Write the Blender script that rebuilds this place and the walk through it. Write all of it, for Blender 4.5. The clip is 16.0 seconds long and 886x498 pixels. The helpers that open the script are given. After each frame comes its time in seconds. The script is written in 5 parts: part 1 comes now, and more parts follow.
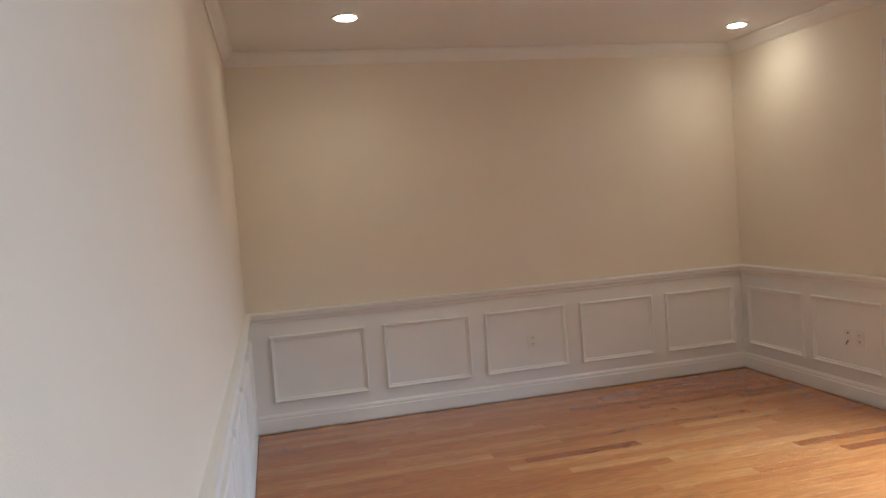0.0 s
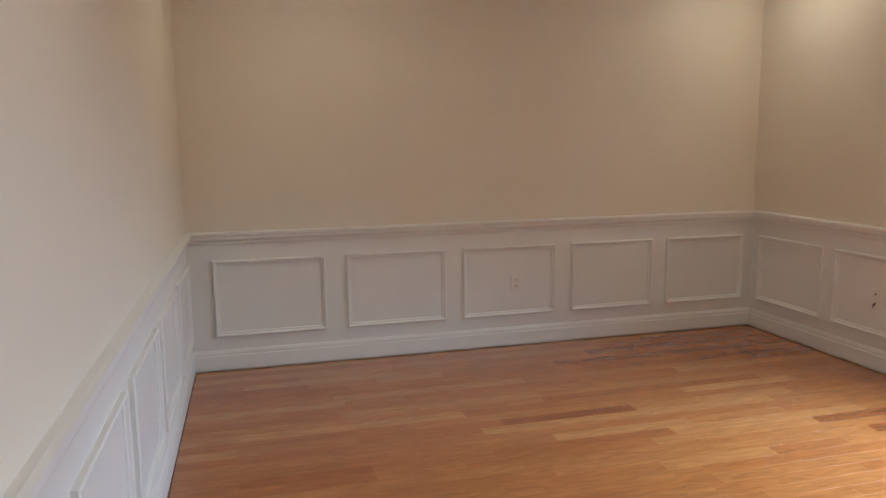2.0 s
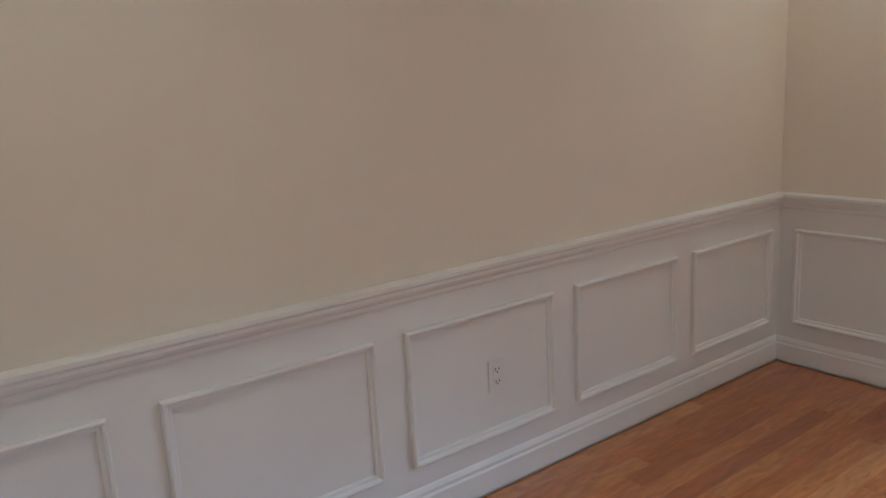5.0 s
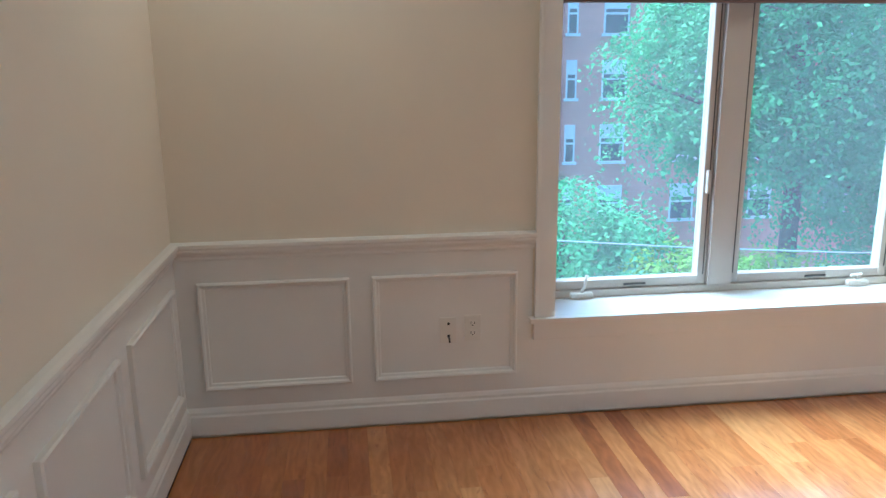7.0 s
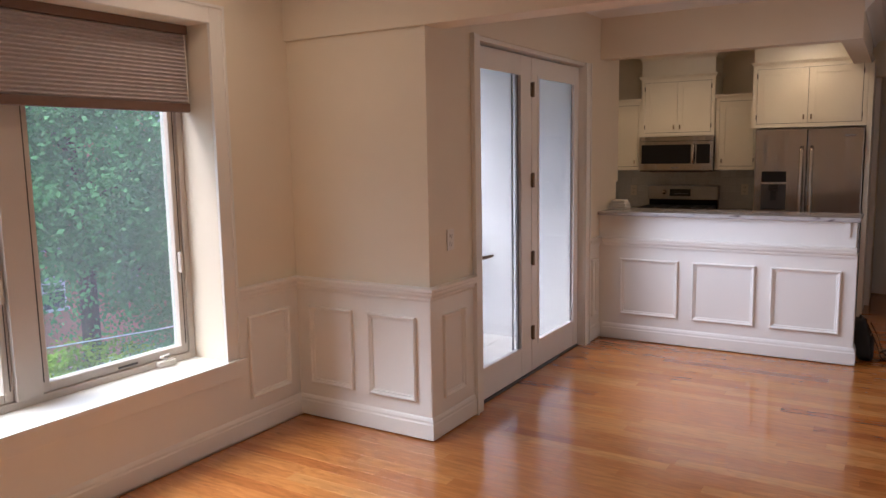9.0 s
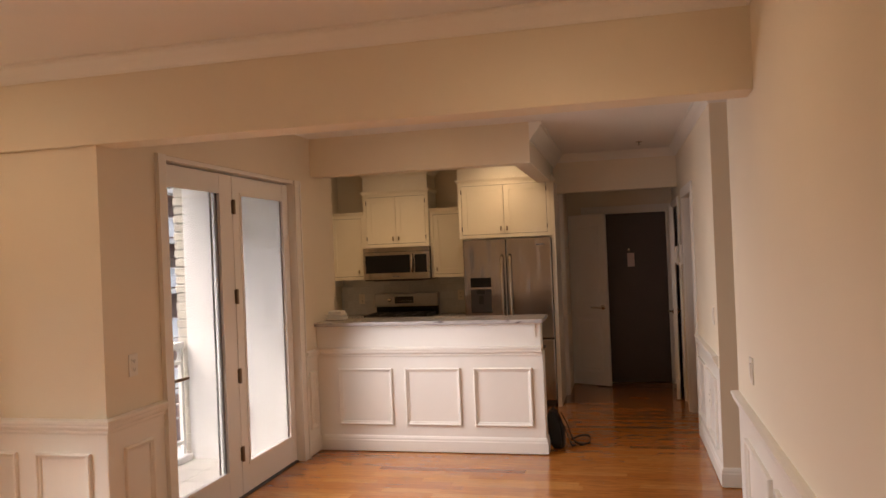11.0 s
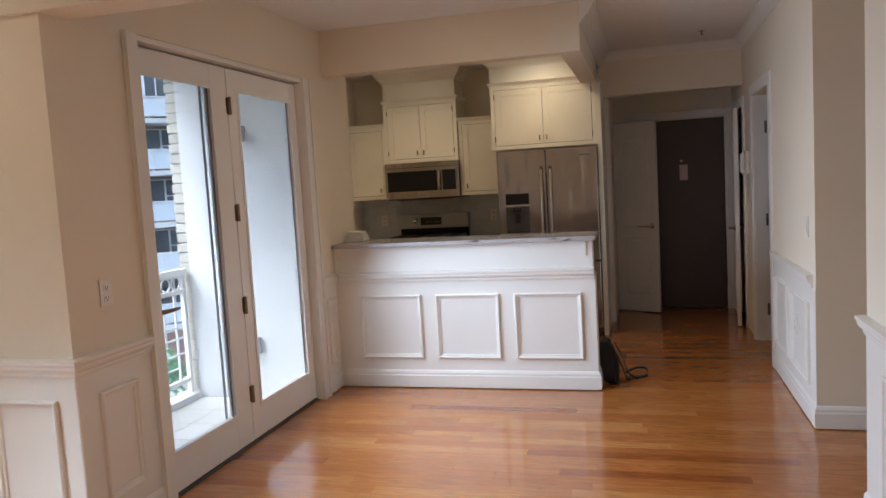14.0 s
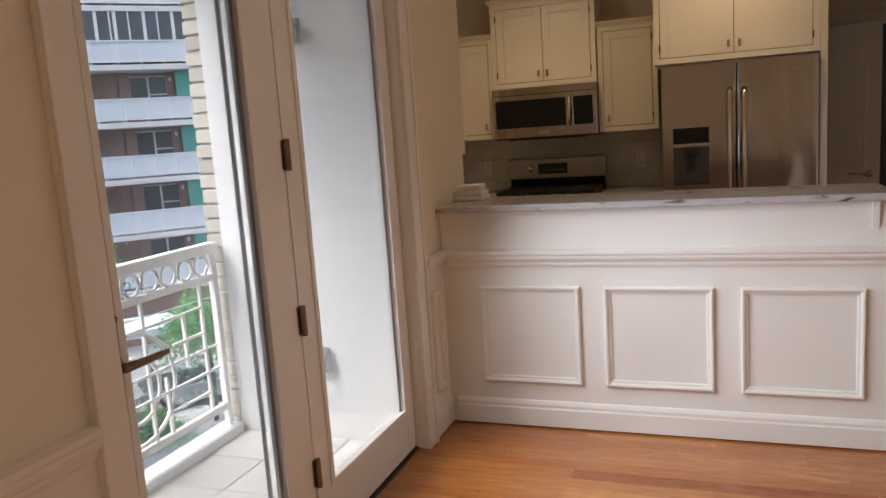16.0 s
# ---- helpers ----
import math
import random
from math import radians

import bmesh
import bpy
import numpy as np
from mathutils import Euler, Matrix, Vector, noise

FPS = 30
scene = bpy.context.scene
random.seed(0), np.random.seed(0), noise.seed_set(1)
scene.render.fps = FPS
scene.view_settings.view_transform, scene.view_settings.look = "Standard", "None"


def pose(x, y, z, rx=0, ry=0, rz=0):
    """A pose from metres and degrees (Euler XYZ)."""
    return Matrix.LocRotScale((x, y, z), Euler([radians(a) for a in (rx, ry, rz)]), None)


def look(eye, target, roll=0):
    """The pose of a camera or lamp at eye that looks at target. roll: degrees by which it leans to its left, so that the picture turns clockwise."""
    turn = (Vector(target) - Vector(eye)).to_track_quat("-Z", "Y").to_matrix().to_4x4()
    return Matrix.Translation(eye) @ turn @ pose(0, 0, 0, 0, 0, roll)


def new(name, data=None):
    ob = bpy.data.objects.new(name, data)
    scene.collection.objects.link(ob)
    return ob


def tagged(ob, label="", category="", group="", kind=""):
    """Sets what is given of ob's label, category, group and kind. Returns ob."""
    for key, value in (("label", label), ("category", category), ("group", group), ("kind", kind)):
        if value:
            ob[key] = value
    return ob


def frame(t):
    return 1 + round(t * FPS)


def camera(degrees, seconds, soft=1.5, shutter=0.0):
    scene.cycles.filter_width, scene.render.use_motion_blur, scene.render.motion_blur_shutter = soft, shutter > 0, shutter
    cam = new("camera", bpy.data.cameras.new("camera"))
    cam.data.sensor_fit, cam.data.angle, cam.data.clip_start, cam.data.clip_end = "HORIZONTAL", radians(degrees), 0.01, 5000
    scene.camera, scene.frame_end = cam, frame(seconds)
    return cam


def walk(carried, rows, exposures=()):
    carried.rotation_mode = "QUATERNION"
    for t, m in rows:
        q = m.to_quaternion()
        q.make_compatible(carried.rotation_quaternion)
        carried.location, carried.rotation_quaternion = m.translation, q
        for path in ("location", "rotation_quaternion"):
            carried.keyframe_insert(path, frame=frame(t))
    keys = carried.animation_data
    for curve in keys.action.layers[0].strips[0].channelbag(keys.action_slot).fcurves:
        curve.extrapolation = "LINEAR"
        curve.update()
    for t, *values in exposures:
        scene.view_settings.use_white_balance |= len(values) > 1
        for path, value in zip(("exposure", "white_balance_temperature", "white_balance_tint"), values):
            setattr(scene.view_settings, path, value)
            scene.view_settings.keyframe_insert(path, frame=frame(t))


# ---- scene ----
cam = camera(61.5, 16.0)
PATH = [
    (0, (3.794, 5.317, 1.51), (3.319, 3.378, 1.393), -4.2),
    (0.5, (3.808, 5.315, 1.483), (3.324, 3.383, 1.299), -2.5),
    (1, (3.792, 5.205, 1.434), (3.253, 3.293, 1.205), -1.4),
    (1.5, (3.626, 5.013, 1.427), (3.098, 3.106, 1.142), -0.9),
    (2, (3.614, 4.614, 1.394), (3.091, 2.706, 1.1), -0.6),
    (2.5, (3.582, 4.14, 1.347), (3.04, 2.24, 1.039), -0.7),
    (3, (3.567, 3.673, 1.378), (3.02, 1.78, 1.039), -0.5),
    (3.2, (3.589, 3.471, 1.372), (3.05, 1.576, 1.028), -1.2),
    (5.3, (3.369, 1.653, 1.436), (2.01, 0.255, 0.988), -2.7),
    (5.5, (3.322, 1.469, 1.436), (1.812, 0.243, 0.972), -2.2),
    (6, (3.233, 1.069, 1.451), (1.415, 0.425, 0.924), -2.3),
    (6.5, (3.135, 0.896, 1.509), (1.23, 0.616, 0.968), -2.9),
    (7, (3.048, 0.721, 1.515), (1.117, 0.967, 1.054), -0.5),
    (7.5, (2.999, 0.638, 1.515), (1.212, 1.414, 1.061), -2.5),
    (8, (2.945, 0.687, 1.519), (1.424, 1.921, 1.113), 0.3),
    (8.3, (2.965, 0.735, 1.55), (1.565, 2.107, 1.153), -1.5),
    (8.5, (2.977, 0.74, 1.551), (1.71, 2.247, 1.2), -1.8),
    (9, (3.052, 0.693, 1.571), (2.018, 2.385, 1.313), -1.0),
    (9.5, (3.118, 0.733, 1.59), (2.334, 2.57, 1.486), 0.1),
    (10, (3.244, 0.744, 1.622), (2.609, 2.64, 1.624), -0.6),
    (10.2, (3.315, 0.763, 1.625), (2.716, 2.671, 1.635), -1.1),
    (12.3, (3.495, 0.819, 1.545), (3.162, 2.791, 1.531), -2.6),
    (12.5, (3.479, 0.841, 1.531), (3.114, 2.807, 1.502), -2.7),
    (13, (3.42, 0.932, 1.514), (2.95, 2.871, 1.381), -3.0),
    (13.5, (3.256, 1.187, 1.503), (2.753, 3.117, 1.346), -3.1),
    (14, (3.176, 1.554, 1.472), (2.65, 3.476, 1.296), -3.3),
    (14.5, (2.967, 1.981, 1.457), (2.462, 3.904, 1.241), -3.1),
    (15, (2.734, 2.4, 1.454), (2.198, 4.31, 1.201), -3.2),
    (15.5, (2.48, 2.905, 1.446), (1.863, 4.785, 1.157), -3.4),
    (16, (2.178, 3.332, 1.401), (1.493, 5.186, 1.097), -3.9),
]
EXPOSURES = [(0, 2.2, 5150, 8), (2.5, 2.15, 5100, 7), (5.5, 2.28, 4450, 3), (7, 2.32, 4400, 0), (7.5, 1.9, 4650, 10), (8, 1.82, 4800, 16), (9, 1.74, 5850, 22),
    (9.5, 1.74, 6900, 27), (10.2, 1.86, 8500, 31), (12.3, 1.98, 5400, 9), (14.5, 2.08, 5650, 12), (15.2, 2.0, 5950, 14), (16, 1.77, 6350, 16)]
walk(cam, [(t, look(e, a, r)) for t, e, a, r in PATH], EXPOSURES)

# settings of light and wood
SKY, SUN, WINDOW_W, DOOR_W = 0.12, .8, 7.4, 6.8
CAN_W = 2.95
OAK = ((.28, .074, .014), (.405, .132, .026), (.465, .172, .037), (.53, .222, .056))

# ---- light ----
world = bpy.data.worlds.new("overcast_sky")
scene.world = world
world.use_nodes = True
wn = world.node_tree.nodes
sky = wn.new("ShaderNodeTexSky")
sky.sky_type, sky.sun_disc = "NISHITA", False
sky.sun_elevation, sky.sun_rotation = radians(57.6), radians(217.9)
sky.air_density, sky.dust_density, sky.ozone_density = .7, 7, .6
world.node_tree.links.new(sky.outputs[0], wn["Background"].inputs[0])
wn["Background"].inputs[1].default_value = SKY

def lamp(name, kind, m, energy, color, size=1.0, size_y=None, angle=None, blend=0.5):
    d = bpy.data.lights.new(name, kind)
    d.energy, d.color = energy, color
    if kind == "AREA":
        d.shape, d.size, d.size_y, d.spread = "RECTANGLE", size, size_y, radians(angle)
    elif kind == "SUN":
        d.angle = radians(angle)
    else:
        d.shadow_soft_size = size
        if kind == "SPOT":
            d.spot_size, d.spot_blend = radians(angle), blend
    ob = new(name, d)
    ob.matrix_world = m
    return ob

lamp("sun", "SUN", look((-7, -9, 18), (0, 0, 0)), SUN, (1, .98, .95), angle=50)
# sky light entering by the window and by the glazed doors
lamp("window_skylight", "AREA", look((.06, 2.5, 1.24), (1.06, 2.5, .30)), WINDOW_W, (.74, .88, 1), 1.36, .66, 104)
lamp("door_skylight", "AREA", look((1.2, 5.42, 1.25), (2.2, 5.56, .78)), DOOR_W, (.80, .90, 1), 1.5, 1.0, 130)

# ---- materials ----
MATS = {}

def nodes_of(name):
    m = bpy.data.materials.new(name)
    m.use_nodes = True
    return m, m.node_tree.nodes, m.node_tree.links, m.node_tree.nodes["Principled BSDF"]

def mat(name, color, rough=0.5, metal=0.0, vary=0.06, scale=6.0, grain=90.0, bump=0.06, stretch=(1, 1, 1), coat=0.0, per_object=0.0):
    if name in MATS:
        return MATS[name]
    m, n, l, p = nodes_of(name)
    tc = n.new("ShaderNodeTexCoord")
    mp = n.new("ShaderNodeMapping")
    mp.inputs["Scale"].default_value = stretch
    l.new(tc.outputs["Object"], mp.inputs[0])
    big, fine = n.new("ShaderNodeTexNoise"), n.new("ShaderNodeTexNoise")
    big.inputs["Scale"].default_value, fine.inputs["Scale"].default_value = scale, grain
    big.inputs["Detail"].default_value = 4
    for t in (big, fine):
        l.new(mp.outputs[0], t.inputs["Vector"])
    add = n.new("ShaderNodeMath"); add.operation = "MULTIPLY_ADD"
    l.new(fine.outputs[0], add.inputs[0]); add.inputs[1].default_value = 0.35
    l.new(big.outputs[0], add.inputs[2])
    mr = n.new("ShaderNodeMapRange")
    mr.inputs[1].default_value, mr.inputs[2].default_value = 0.35, 1.0
    mr.inputs[3].default_value, mr.inputs[4].default_value = 1 - vary, 1 + vary
    l.new(add.outputs[0], mr.inputs[0])
    val = mr.outputs[0]
    if per_object:
        oi = n.new("ShaderNodeObjectInfo")
        m2 = n.new("ShaderNodeMapRange")
        m2.inputs[3].default_value, m2.inputs[4].default_value = 1 - per_object, 1 + per_object
        l.new(oi.outputs["Random"], m2.inputs[0])
        mu = n.new("ShaderNodeMath"); mu.operation = "MULTIPLY"
        l.new(val, mu.inputs[0]); l.new(m2.outputs[0], mu.inputs[1])
        val = mu.outputs[0]
    mix = n.new("ShaderNodeVectorMath"); mix.operation = "SCALE"
    mix.inputs[0].default_value = color
    l.new(val, mix.inputs["Scale"])
    l.new(mix.outputs[0], p.inputs["Base Color"])
    rr = n.new("ShaderNodeMapRange")
    rr.inputs[3].default_value, rr.inputs[4].default_value = max(rough - .06, .02), min(rough + .08, 1)
    l.new(big.outputs[0], rr.inputs[0])
    l.new(rr.outputs[0], p.inputs["Roughness"])
    p.inputs["Metallic"].default_value = metal
    p.inputs["Coat Weight"].default_value = coat
    if bump:
        b = n.new("ShaderNodeBump")
        b.inputs["Strength"].default_value, b.inputs["Distance"].default_value = bump, 0.01
        l.new(fine.outputs[0], b.inputs["Height"])
        l.new(b.outputs[0], p.inputs["Normal"])
    MATS[name] = m
    return m

def oak(name, islands):
    m, n, l, p = nodes_of(name)
    tc = n.new("ShaderNodeTexCoord")
    if islands:
        src = n.new("ShaderNodeNewGeometry").outputs["Random Per Island"]
    else:
        src = n.new("ShaderNodeObjectInfo").outputs["Random"]
    sh = n.new("ShaderNodeVectorMath"); sh.operation = "SCALE"
    sh.inputs[0].default_value = (37, 19, 11)
    l.new(src, sh.inputs["Scale"])
    ad = n.new("ShaderNodeVectorMath"); ad.operation = "ADD"
    l.new(tc.outputs["Object"], ad.inputs[0]); l.new(sh.outputs[0], ad.inputs[1])
    mp = n.new("ShaderNodeMapping"); mp.inputs["Scale"].default_value = (1.6, 7, 7)
    l.new(ad.outputs[0], mp.inputs[0])
    g = n.new("ShaderNodeTexNoise"); g.inputs["Scale"].default_value = 2.2; g.inputs["Detail"].default_value = 3; g.inputs["Distortion"].default_value = 1.8
    l.new(mp.outputs[0], g.inputs["Vector"])
    mp2 = n.new("ShaderNodeMapping"); mp2.inputs["Scale"].default_value = (12, 120, 120)
    l.new(ad.outputs[0], mp2.inputs[0])
    f = n.new("ShaderNodeTexNoise"); f.inputs["Scale"].default_value = 1.5; f.inputs["Detail"].default_value = 3
    l.new(mp2.outputs[0], f.inputs["Vector"])
    # dark mineral streaks in some boards
    mp3 = n.new("ShaderNodeMapping"); mp3.inputs["Scale"].default_value = (3.2, 17, 17)
    l.new(ad.outputs[0], mp3.inputs[0])
    k = n.new("ShaderNodeTexNoise"); k.inputs["Scale"].default_value = 2.0; k.inputs["Detail"].default_value = 2; k.inputs["Distortion"].default_value = 2.0
    l.new(mp3.outputs[0], k.inputs["Vector"])
    kr = n.new("ShaderNodeMapRange"); kr.inputs[1].default_value, kr.inputs[2].default_value = .655, .72
    l.new(k.outputs[0], kr.inputs[0])
    tone = n.new("ShaderNodeValToRGB")
    e = tone.color_ramp.elements
    e[0].position, e[0].color = 0.0, (*OAK[0], 1)
    e[1].position, e[1].color = 1.0, (*OAK[3], 1)
    for pos, c in ((.10, OAK[1]), (.84, OAK[2])):
        x = tone.color_ramp.elements.new(pos); x.color = (*c, 1)
    l.new(src, tone.inputs[0])
    gr = n.new("ShaderNodeMapRange"); gr.inputs[1].default_value, gr.inputs[2].default_value, gr.inputs[3].default_value, gr.inputs[4].default_value = .30, .70, .83, 1.12
    l.new(g.outputs[0], gr.inputs[0])
    fr = n.new("ShaderNodeMapRange"); fr.inputs[1].default_value, fr.inputs[2].default_value, fr.inputs[3].default_value, fr.inputs[4].default_value = .3, .7, .975, 1.02
    l.new(f.outputs[0], fr.inputs[0])
    mp4 = n.new("ShaderNodeMapping"); mp4.inputs["Scale"].default_value = (1.7, 5, 5)
    l.new(ad.outputs[0], mp4.inputs[0])
    wv = n.new("ShaderNodeTexWave"); wv.bands_direction = "Y"
    wv.inputs["Scale"].default_value, wv.inputs["Distortion"].default_value, wv.inputs["Detail"].default_value, wv.inputs["Detail Scale"].default_value = 1.5, 13, 3, 1.4
    l.new(mp4.outputs[0], wv.inputs["Vector"])
    wr = n.new("ShaderNodeMapRange"); wr.inputs[3].default_value, wr.inputs[4].default_value = .90, 1.04
    l.new(wv.outputs["Fac"], wr.inputs[0])
    m0 = n.new("ShaderNodeMath"); m0.operation = "MULTIPLY"
    l.new(gr.outputs[0], m0.inputs[0]); l.new(wr.outputs[0], m0.inputs[1])
    mu = n.new("ShaderNodeMath"); mu.operation = "MULTIPLY"
    l.new(m0.outputs[0], mu.inputs[0]); l.new(fr.outputs[0], mu.inputs[1])
    sc = n.new("ShaderNodeVectorMath"); sc.operation = "SCALE"
    l.new(tone.outputs[0], sc.inputs[0]); l.new(mu.outputs[0], sc.inputs["Scale"])
    mx = n.new("ShaderNodeMix"); mx.data_type = "RGBA"
    kf = n.new("ShaderNodeMath"); kf.operation = "MULTIPLY"; kf.inputs[1].default_value = .38
    l.new(kr.outputs[0], kf.inputs[0])
    l.new(kf.outputs[0], mx.inputs["Factor"]); l.new(sc.outputs[0], mx.inputs["A"]); mx.inputs["B"].default_value = (.17, .055, .016, 1)
    l.new(mx.outputs["Result"], p.inputs["Base Color"])
    ro = n.new("ShaderNodeMapRange"); ro.inputs[3].default_value, ro.inputs[4].default_value = .17, .28
    l.new(g.outputs[0], ro.inputs[0]); l.new(ro.outputs[0], p.inputs["Roughness"])
    p.inputs["Coat Weight"].default_value, p.inputs["Coat Roughness"].default_value = .55, .09
    b = n.new("ShaderNodeBump"); b.inputs["Strength"].default_value, b.inputs["Distance"].default_value = .08, .004
    l.new(g.outputs[0], b.inputs["Height"]); l.new(b.outputs[0], p.inputs["Normal"])
    return m

def glass_mat(name, tint=(1, 1, 1), haze=0.0):
    """Clear pane: gloss grows towards grazing angles; a bluish veil paints in glare."""
    m, n, l, p = nodes_of(name)
    n.remove(p)
    tr, gl, lw, mx = n.new("ShaderNodeBsdfTransparent"), n.new("ShaderNodeBsdfGlossy"), n.new("ShaderNodeLayerWeight"), n.new("ShaderNodeMixShader")
    tr.inputs[0].default_value = (*tint, 1)
    gl.inputs["Roughness"].default_value = 0.02
    pw = n.new("ShaderNodeMath"); pw.operation = "POWER"; pw.inputs[1].default_value = 5
    ma = n.new("ShaderNodeMath"); ma.operation = "MULTIPLY_ADD"; ma.inputs[1].default_value, ma.inputs[2].default_value = .7, .025
    lw.inputs[0].default_value = .5
    l.new(lw.outputs["Facing"], pw.inputs[0]); l.new(pw.outputs[0], ma.inputs[0])
    l.new(ma.outputs[0], mx.inputs[0]); l.new(tr.outputs[0], mx.inputs[1]); l.new(gl.outputs[0], mx.inputs[2])
    out = mx.outputs[0]
    # pale translucent share: glare over the view, put into the pane itself
    if haze:
        df, m2, nz, mr = n.new("ShaderNodeBsdfTranslucent"), n.new("ShaderNodeMixShader"), n.new("ShaderNodeTexNoise"), n.new("ShaderNodeMapRange")
        df.inputs[0].default_value = (.86, .94, 1, 1)
        nz.inputs["Scale"].default_value = 2.5
        mr.inputs[3].default_value, mr.inputs[4].default_value = haze * .6, haze * 1.4
        l.new(nz.outputs[0], mr.inputs[0])
        l.new(mr.outputs[0], m2.inputs[0]); l.new(out, m2.inputs[1]); l.new(df.outputs[0], m2.inputs[2])
        out = m2.outputs[0]
    l.new(out, n["Material Output"].inputs[0])
    return m

def glow(name, color, strength):
    m, n, l, p = nodes_of(name)
    p.inputs["Emission Color"].default_value = (*color, 1)
    p.inputs["Emission Strength"].default_value = strength
    p.inputs["Base Color"].default_value = (.8, .8, .8, 1)
    return m

def granite(name):
    m, n, l, p = nodes_of(name)
    tc = n.new("ShaderNodeTexCoord")
    a, v = n.new("ShaderNodeTexNoise"), n.new("ShaderNodeTexNoise")
    a.inputs["Scale"].default_value, a.inputs["Detail"].default_value, a.inputs["Distortion"].default_value = 9, 8, 2.0
    v.inputs["Scale"].default_value, v.inputs["Detail"].default_value = 55, 4
    mp = n.new("ShaderNodeMapping")
    mp.inputs["Scale"].default_value, mp.inputs["Rotation"].default_value = (.6, 1, 2.2), (0, .35, .5)
    l.new(tc.outputs["Object"], mp.inputs[0])
    for t in (a, v):
        l.new(mp.outputs[0], t.inputs["Vector"])
    r = n.new("ShaderNodeValToRGB")
    e = r.color_ramp.elements
    e[0].position, e[0].color = .28, (.07, .06, .065, 1)
    e[1].position, e[1].color = .60, (.56, .53, .51, 1)
    for pos, c in ((.34, (.30, .26, .26, 1)), (.38, (.50, .47, .45, 1))):
        x = r.color_ramp.elements.new(pos); x.color = c
    l.new(a.outputs[0], r.inputs[0])
    mx = n.new("ShaderNodeMix"); mx.data_type, mx.blend_type = "RGBA", "MULTIPLY"
    mx.inputs["Factor"].default_value = .4
    l.new(r.outputs[0], mx.inputs["A"]); l.new(v.outputs[0], mx.inputs["B"])
    l.new(mx.outputs["Result"], p.inputs["Base Color"])
    p.inputs["Roughness"].default_value = .16
    return m

def steel(name):
    """Brushed sheet: slightly wavy, so that reflections draw out into upright streaks."""
    m = mat(name, (.43, .415, .40), .17, 1.0, vary=.10, scale=1.2, grain=300, bump=0, stretch=(1, 1, .02))
    n, l = m.node_tree.nodes, m.node_tree.links
    tc, mp, w, b = n.new("ShaderNodeTexCoord"), n.new("ShaderNodeMapping"), n.new("ShaderNodeTexNoise"), n.new("ShaderNodeBump")
    mp.inputs["Scale"].default_value = (1, 1, .25)
    w.inputs["Scale"].default_value, w.inputs["Detail"].default_value = 7, 1
    b.inputs["Strength"].default_value, b.inputs["Distance"].default_value = .5, .03
    l.new(tc.outputs["Object"], mp.inputs[0]); l.new(mp.outputs[0], w.inputs["Vector"])
    l.new(w.outputs[0], b.inputs["Height"]); l.new(b.outputs[0], n["Principled BSDF"].inputs["Normal"])
    return m

WALL = mat("cream_wall_paint", (.79, .705, .56), .62, vary=.025, scale=2.0, grain=260, bump=.05)
TRIM = mat("white_trim_paint", (.81, .78, .715), .38, vary=.025, scale=3.0, grain=180, bump=.03)
CEIL = mat("white_ceiling_paint", (.80, .78, .74), .75, vary=.02, scale=2.0, grain=240, bump=.05)
CAB = mat("ivory_cabinet_paint", (.82, .78, .66), .35, vary=.03, scale=4.0, grain=160, bump=.03)
DOORP = mat("white_door_paint", (.80, .78, .74), .35, vary=.025, scale=3.0, grain=160, bump=.02)
STEEL = steel("brushed_stainless")
CHROME = mat("satin_nickel", (.62, .57, .50), .22, 1.0, vary=.03)
DARKMET = mat("dark_bronze", (.10, .09, .08), .4, .8, vary=.1)
BRASS = mat("worn_antique_brass", (.22, .16, .11), .38, .8, vary=.25, scale=18)
SATIN = mat("satin_console_steel", (.34, .36, .39), .30, .85, vary=.05, scale=3, bump=0)
BLACKGL = mat("black_glass", (.012, .012, .014), .08, vary=.05, bump=0)
BLACKGL.node_tree.nodes["Principled BSDF"].inputs["Specular IOR Level"].default_value = .25
BLACKPL = mat("black_plastic", (.02, .02, .022), .45, vary=.1)
WHITEPL = mat("white_plastic", (.79, .75, .67), .3, vary=.02)
STONE = granite("veined_granite")
TILE = mat("grey_marble_tile", (.63, .65, .645), .28, vary=.22, scale=3.5, grain=60, bump=.03, per_object=.06)
GROUT = mat("pale_grout", (.50, .50, .47), .85)
DARKDOOR = mat("dark_brown_door_paint", (.07, .050, .041), .42, vary=.1, scale=4)
CANVAS = mat("black_nylon", (.010, .010, .011), .75, vary=.25, scale=30, grain=400, bump=.25)
CLOTH = mat("white_cotton", (.78, .75, .70), .9, vary=.05, scale=12, grain=300, bump=.3)
SHADE = mat("grey_shade_fabric", (.56, .51, .50), .9, vary=.04, scale=20, grain=400, bump=.1)
WOODRAIL = mat("brown_shade_rail", (.17, .10, .07), .5, vary=.06)
VINYL = mat("putty_window_frame", (.58, .52, .45), .5, vary=.03)
# last value: strength of the painted glare veil
GLASS = glass_mat("hazed_glass", (.86, .98, 1), .05)
DOORGLASS = glass_mat("door_glass", (.93, .98, 1), .085)
STUCCO = mat("white_stucco", (.74, .75, .745), .85, vary=.03, scale=5, grain=150, bump=.2)
PALEBRICK = mat("cream_brick", (.52, .49, .42), .8, vary=.12, scale=20, grain=120, bump=.3, per_object=.12)
IRON = mat("white_painted_iron", (.78, .77, .74), .4, vary=.04)
PAVER = mat("pale_balcony_tile", (.62, .61, .57), .6, vary=.05, scale=6, per_object=.04)
REDBRICK = mat("far_red_brick", (.62, .29, .21), .85, vary=.14, scale=1.2, grain=12, bump=.2, stretch=(1, 1, 3))
